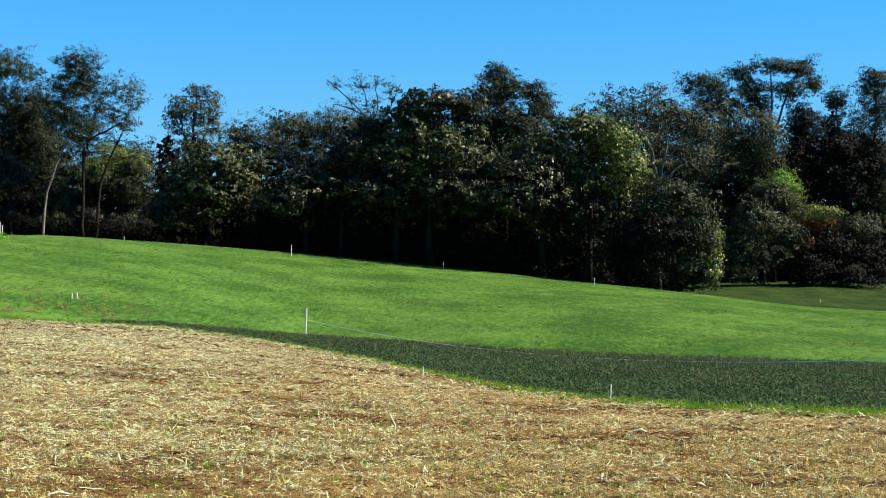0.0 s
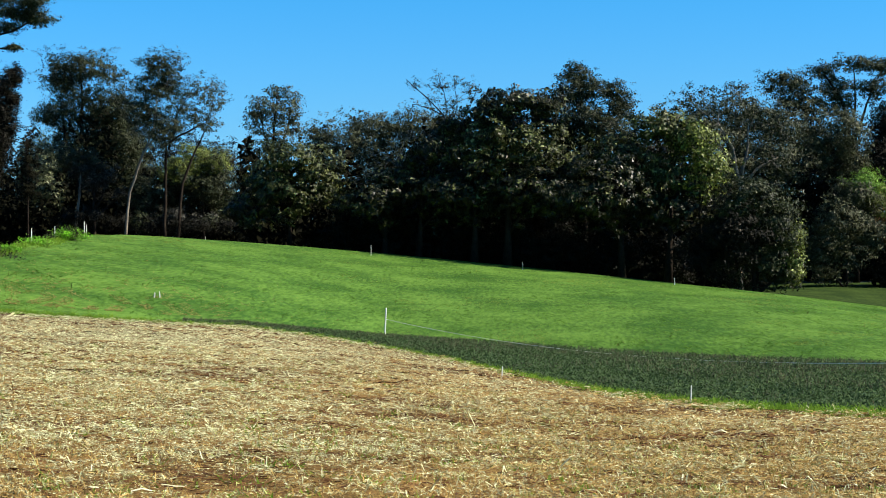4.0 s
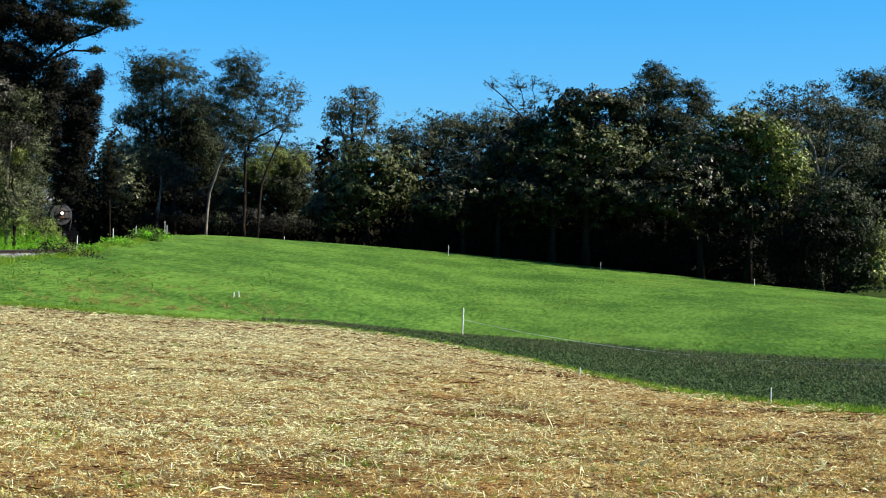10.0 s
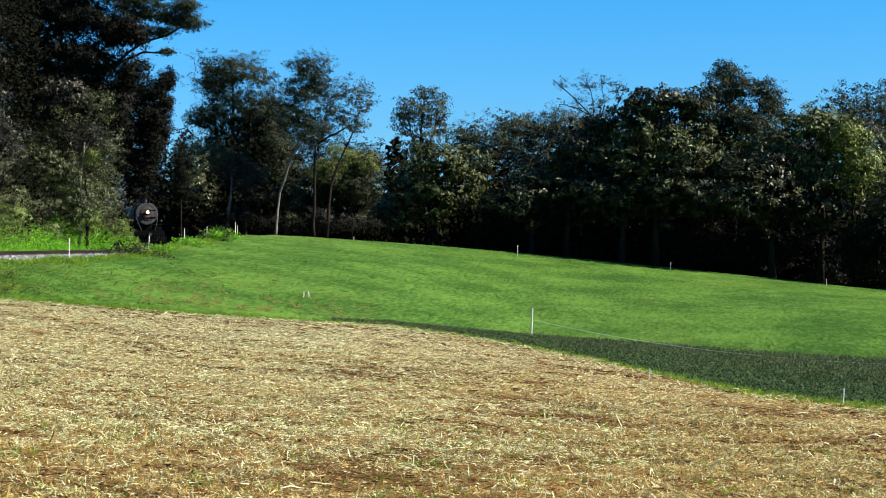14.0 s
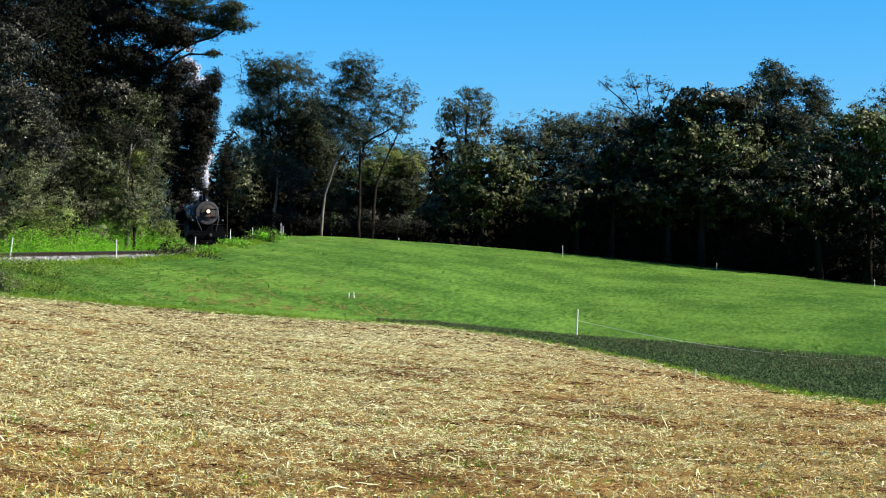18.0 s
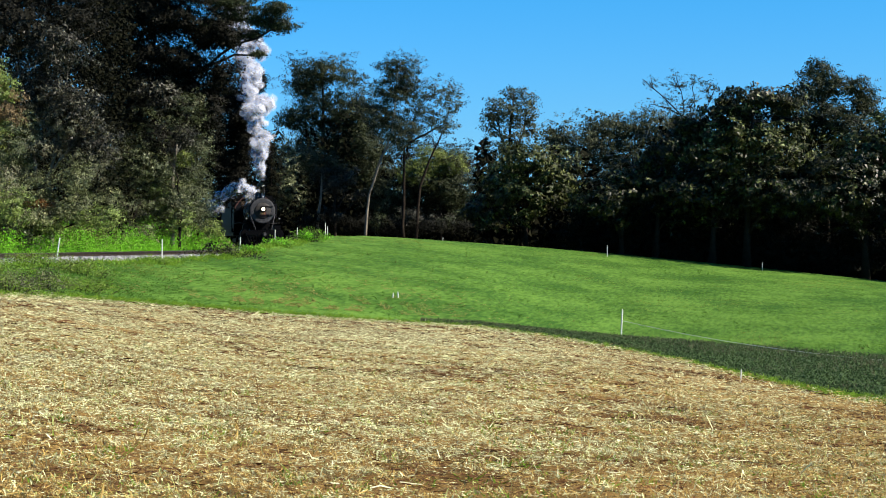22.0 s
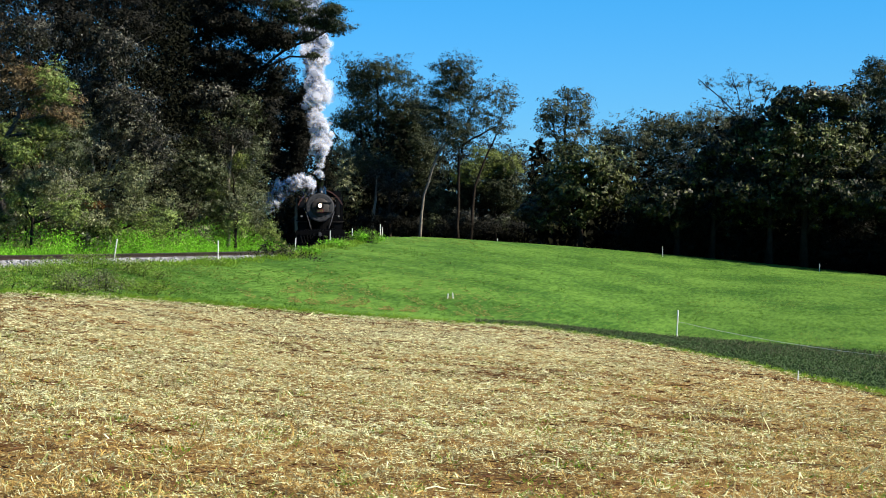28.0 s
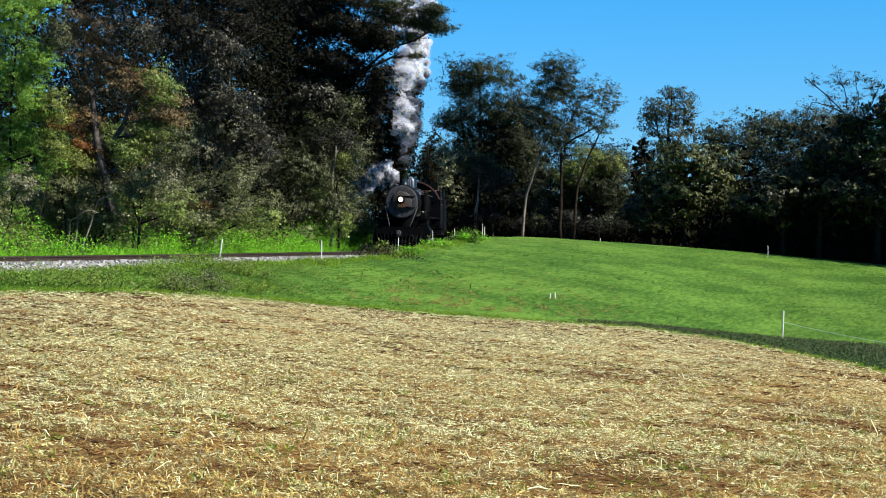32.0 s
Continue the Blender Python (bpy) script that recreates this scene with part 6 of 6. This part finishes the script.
# ---- steam ----
def vapour(name, colour, low, high):
    """Fine mist: pale, half clear flakes that scatter light to both sides."""
    m = bpy.data.materials.new(name)
    m.use_nodes = True
    n, l = m.node_tree.nodes, m.node_tree.links
    b = n["Principled BSDF"]
    b.inputs["Base Color"].default_value = (*colour, 1)
    b.inputs["Roughness"].default_value, b.inputs["Specular IOR Level"].default_value = 1.0, 0.0
    tr, mx, cl, cx = n.new("ShaderNodeBsdfTranslucent"), n.new("ShaderNodeMixShader"), n.new("ShaderNodeBsdfTransparent"), n.new("ShaderNodeMixShader")
    tr.inputs["Color"].default_value = (*colour, 1)
    mx.inputs["Fac"].default_value = 0.5
    geo, rg = n.new("ShaderNodeNewGeometry"), n.new("ShaderNodeMapRange")
    rg.inputs["To Min"].default_value, rg.inputs["To Max"].default_value = low, high
    l.new(geo.outputs["Random Per Island"], rg.inputs["Value"])
    l.new(b.outputs["BSDF"], mx.inputs[1])
    l.new(tr.outputs["BSDF"], mx.inputs[2])
    l.new(rg.outputs["Result"], cx.inputs["Fac"])
    l.new(cl.outputs["BSDF"], cx.inputs[1])
    l.new(mx.outputs["Shader"], cx.inputs[2])
    l.new(cx.outputs["Shader"], n["Material Output"].inputs["Surface"])
    return m


STEAM = vapour("white_steam", (0.86, 0.88, 0.98), 0.10, 0.29)
SMOKE = vapour("grey_smoke", (0.15, 0.17, 0.23), 0.09, 0.28)


def puff_mesh(name, r, seed, mat, count=130):
    """A billow of small flakes that thins out towards its uneven edge."""
    rng = np.random.default_rng(seed)
    lobes = rng.normal(0, 0.34, (9, 3)) * r
    pick = rng.integers(0, 9, count)
    off = rng.normal(0, 1, (count, 3))
    off /= np.linalg.norm(off, axis=1, keepdims=True)
    p = lobes[pick] + off * r * 0.55 * rng.uniform(0.05, 1, (count, 1)) ** 0.7
    away = np.linalg.norm(p, axis=1, keepdims=True)
    p *= np.minimum(1, 1.1 * r / (away + 1e-6))
    size = r * rng.uniform(0.26, 0.62, (count, 1))
    t = np.cross(off, rng.normal(0, 1, (count, 3)))
    t /= np.linalg.norm(t, axis=1, keepdims=True)
    face = off + 0.8 * rng.normal(0, 1, (count, 3))
    t = np.cross(face, t)
    t /= np.linalg.norm(t, axis=1, keepdims=True)
    b = np.cross(face, t)
    b /= np.linalg.norm(b, axis=1, keepdims=True)
    ring = [p + size * (math.cos(k * math.pi / 2.5) * t + math.sin(k * math.pi / 2.5) * b) * rng.uniform(0.75, 1.1, (count, 1)) for k in range(5)]
    v = np.stack(ring, 1).reshape(-1, 3)
    me = bpy.data.meshes.new(name)
    me.from_pydata(v.tolist(), [], [tuple(range(5 * i, 5 * i + 5)) for i in range(count)])
    me.materials.append(mat)
    me.polygons.foreach_set("use_smooth", [True] * count)
    soft = face / np.linalg.norm(face, axis=1, keepdims=True) + 0.25 * p / (away + 1e-6)
    soft /= np.linalg.norm(soft, axis=1, keepdims=True)
    me.normals_split_custom_set_from_vertices(np.repeat(soft, 5, 0).tolist())
    return me


WHITE_PUFFS = [puff_mesh("steam_puff", r, i + 1, STEAM) for i, r in enumerate((0.26, 0.30, 0.42, 0.47, 0.58, 0.62, 0.68, 0.72))]
GREY_PUFFS = [puff_mesh("smoke_puff", r, i + 11, SMOKE) for i, r in enumerate((0.22, 0.26, 0.38, 0.44))]


def bird(label, k=1.3):
    """A small dark bird with its wings spread."""
    root = new("bird")
    tagged(root, label, "bird")
    bm = bmesh.new()
    lathe(bm, [(r * k, d * k) for r, d in ((0.004, 0.10), (0.02, 0.09), (0.028, 0.04), (0.02, -0.04), (0.006, -0.1), (0.03, -0.14))], 0, 0, seg=10)
    part("body", bm, BLACK, root, smooth=True)
    for s in (-1, 1):
        v = [(0.01 * s, 0.05, 0.01), (0.10 * s, 0.06, 0.04), (0.20 * s, 0.0, 0.03), (0.10 * s, -0.01, 0.035), (0.01 * s, -0.03, 0.008)]
        v = [(a * k, b * k, c * k) for a, b, c in v]
        v += [(a, b, c - 0.008) for a, b, c in v]
        finish("wing", v, [(0, 1, 2, 3, 4), (9, 8, 7, 6, 5), (0, 5, 6, 1), (1, 6, 7, 2), (2, 7, 8, 3), (3, 8, 9, 4), (4, 9, 5, 0)], BLACK, root)
    return root


BIRD_A = [(0, -34.27, 133.68, 12.40), (0.2, -31.61, 134.33, 14.81), (0.4, -26.93, 135.35, 16.71), (0.6, -21.27, 136.35, 17.24), (0.8, -18.84, 136.71, 17.90), (0.9, -17.57, 136.88, 18.45), (1, -15.97, 137.07, 18.80), (1.1, -13.99, 137.29, 18.83), (1.2, -11.72, 137.50, 18.51), (1.3, -9.49, 137.67, 17.90), (1.4, -7.10, 137.82, 17.15), (1.6, -1.87, 137.99, 15.56), (1.8, 3.57, 137.95, 13.42), (2, 6.25, 137.86, 10.27), (32, 6.25, 137.86, 10.27)]
BIRD_B = [(0, -83.29, 110.03, 32.01), (12.2, -83.29, 110.03, 32.01), (12.9, -38.03, 132.66, 23.05), (13, -33.20, 133.95, 20.79), (13.1, -28.27, 135.07, 18.55), (13.2, -23.00, 136.07, 16.52), (13.3, -17.38, 136.90, 14.74), (13.4, -11.83, 137.49, 13.14), (13.6, -6.06, 137.87, 9.83), (32, -6.06, 137.87, 9.83)]
BIRD_C = [(0, -35.71, 133.30, 11.43), (1.4, -35.71, 133.30, 11.43), (1.6, -32.16, 134.20, 16.68), (1.8, -27.38, 135.26, 17.89), (2, -21.90, 136.25, 16.80), (2.2, -16.42, 137.02, 15.17), (2.4, -11.00, 137.56, 12.97), (2.6, -8.63, 137.73, 9.37), (32, -8.63, 137.73, 9.37)]


def fly(ob, rows):
    """Key a flight from perch to perch, the body turned along its way."""
    rows = [(t, Vector(p)) for t, *p in rows]
    way = rows[-3][1] - rows[2][1]
    turn = math.degrees(math.atan2(-way.x, way.y))
    walk(ob, [(t, pose(*p, 0, 48 + 20 * math.sin(40 * t), turn)) for t, p in rows])


def motions():
    steps = [0.5 * i for i in range(65)]
    walk(loco, [(t, on_track(run(t), 8.5)) for t in steps])
    walk(coal_tender, [(t, on_track(run(t) - 9.0, 6.4)) for t in steps])
    for group in (drivers, tender_wheels):
        for w, y, r in group:
            turns, t = [0.0], 0.0
            while t < 32.0:
                t = min(32.0, t + 0.2)
                turns.append(t)
            walk(w, [(t, Matrix.Translation((0, y, r)) @ Matrix.Rotation(-(run(t) - run(0)) / r, 4, "X")) for t in turns])
    rng = random.Random(9)

    def inside(t):
        return on_track(run(t), 8.5) @ Vector((0, -1.3, 2.5))

    # rising exhaust: each puff rides in the smokebox until the blast lifts it out of the chimney
    born, i = 13.4, 0
    while born < 32.0:
        size = (0, 1, 0, 2, 0, 1, 0, 3)[i % 8] if born > 15.6 else (0, 0, 1)[i % 3]
        grey = born > 30.0 and size < 2 or born > 26.5 and size == 0 and i % 2 or i % 24 == 4
        ob = new("smoke_puff" if grey else "steam_puff", (GREY_PUFFS if grey else WHITE_PUFFS)[2 * size + rng.randrange(2)])
        tagged(ob, "grey puff of smoke over the chimney" if grey else "white billowing puff of steam over the chimney", "steam", "exhaust puffs")
        ax, ay, spin = rng.uniform(-1, 1), rng.uniform(-1, 1), rng.uniform(-40, 40)
        wait = (0.16, 0.1, 0.07, 0.05)[size]
        rows = [(t, pose(*inside(t))) for t in range(0, 32) if t < born - 0.5] + [(born - wait, pose(*inside(born - wait)))]
        up = (4.25, 5.0, 6.3, 8.2)[size]
        mouth = on_track(run(born), 8.5) @ Vector((0, -0.95, up))
        rows.append((born, pose(*mouth, 0, 0, spin)))
        wide = 0.10 + 0.11 * (up - 4.25)
        for dt in (0.5, 1.2, 2.4, 4.0, 7.0, 14.0):
            rise = 2.9 * dt * (1 - 0.02 * dt)
            spread = wide + (0.062 if born < 29.0 else 0.12) * rise
            if born + dt < 32.0 + 1.5:
                rows.append((born + dt, pose(mouth.x + ax * spread - 0.03 * rise - 0.004 * rise * rise, mouth.y + ay * spread, mouth.z + rise, 10 * dt, 6 * dt, spin + 12 * dt)))
        if rows[-1][0] < 32.0:
            rows.append((32.0, pose(mouth.x + ax * 4 - 5, mouth.y + ay * 5, mouth.z + 2.2 * (32 - born))))
        walk(ob, rows)
        born += 0.14 if born < 15.6 else 0.07 if born < 16.6 else 0.045
        i += 1
    # steam that blows off beside the boiler
    for i in range(18):
        ob = new("steam_puff", WHITE_PUFFS[(2, 1, 3, 0, 2)[i % 5]])
        tagged(ob, "white steam blowing off beside the boiler", "steam", "blow-off puffs")
        u = i / 17
        rows = []
        for k in range(65):
            t = 0.5 * k
            wob = 0.15 * math.sin(2.1 * t + i) + 0.1 * math.sin(3.7 * t + 2 * i)
            p = on_track(run(t), 8.5) @ Vector((0.4 + 2.9 * u + 0.3 * wob, -3.2 - 0.5 * u, 3.75 + 0.4 * math.sin(4 * u) - 0.7 * u * u + wob * (0.4 + u) + 0.25 * math.sin(5 * i)))
            rows.append((t, pose(p.x - 0.25 * wob, p.y, p.z, 20 * math.sin(t + i), 25 * math.sin(0.7 * t + i), 30 * math.sin(0.9 * t + 2 * i))))
        walk(ob, rows)
    fly(bird("small dark bird in flight against the sky", 2.3), BIRD_A)
    fly(bird("dark bird gliding down above the wood", 2.4), BIRD_B)
    fly(bird("tiny dark bird in flight against the sky", 1.1), BIRD_C)


motions()
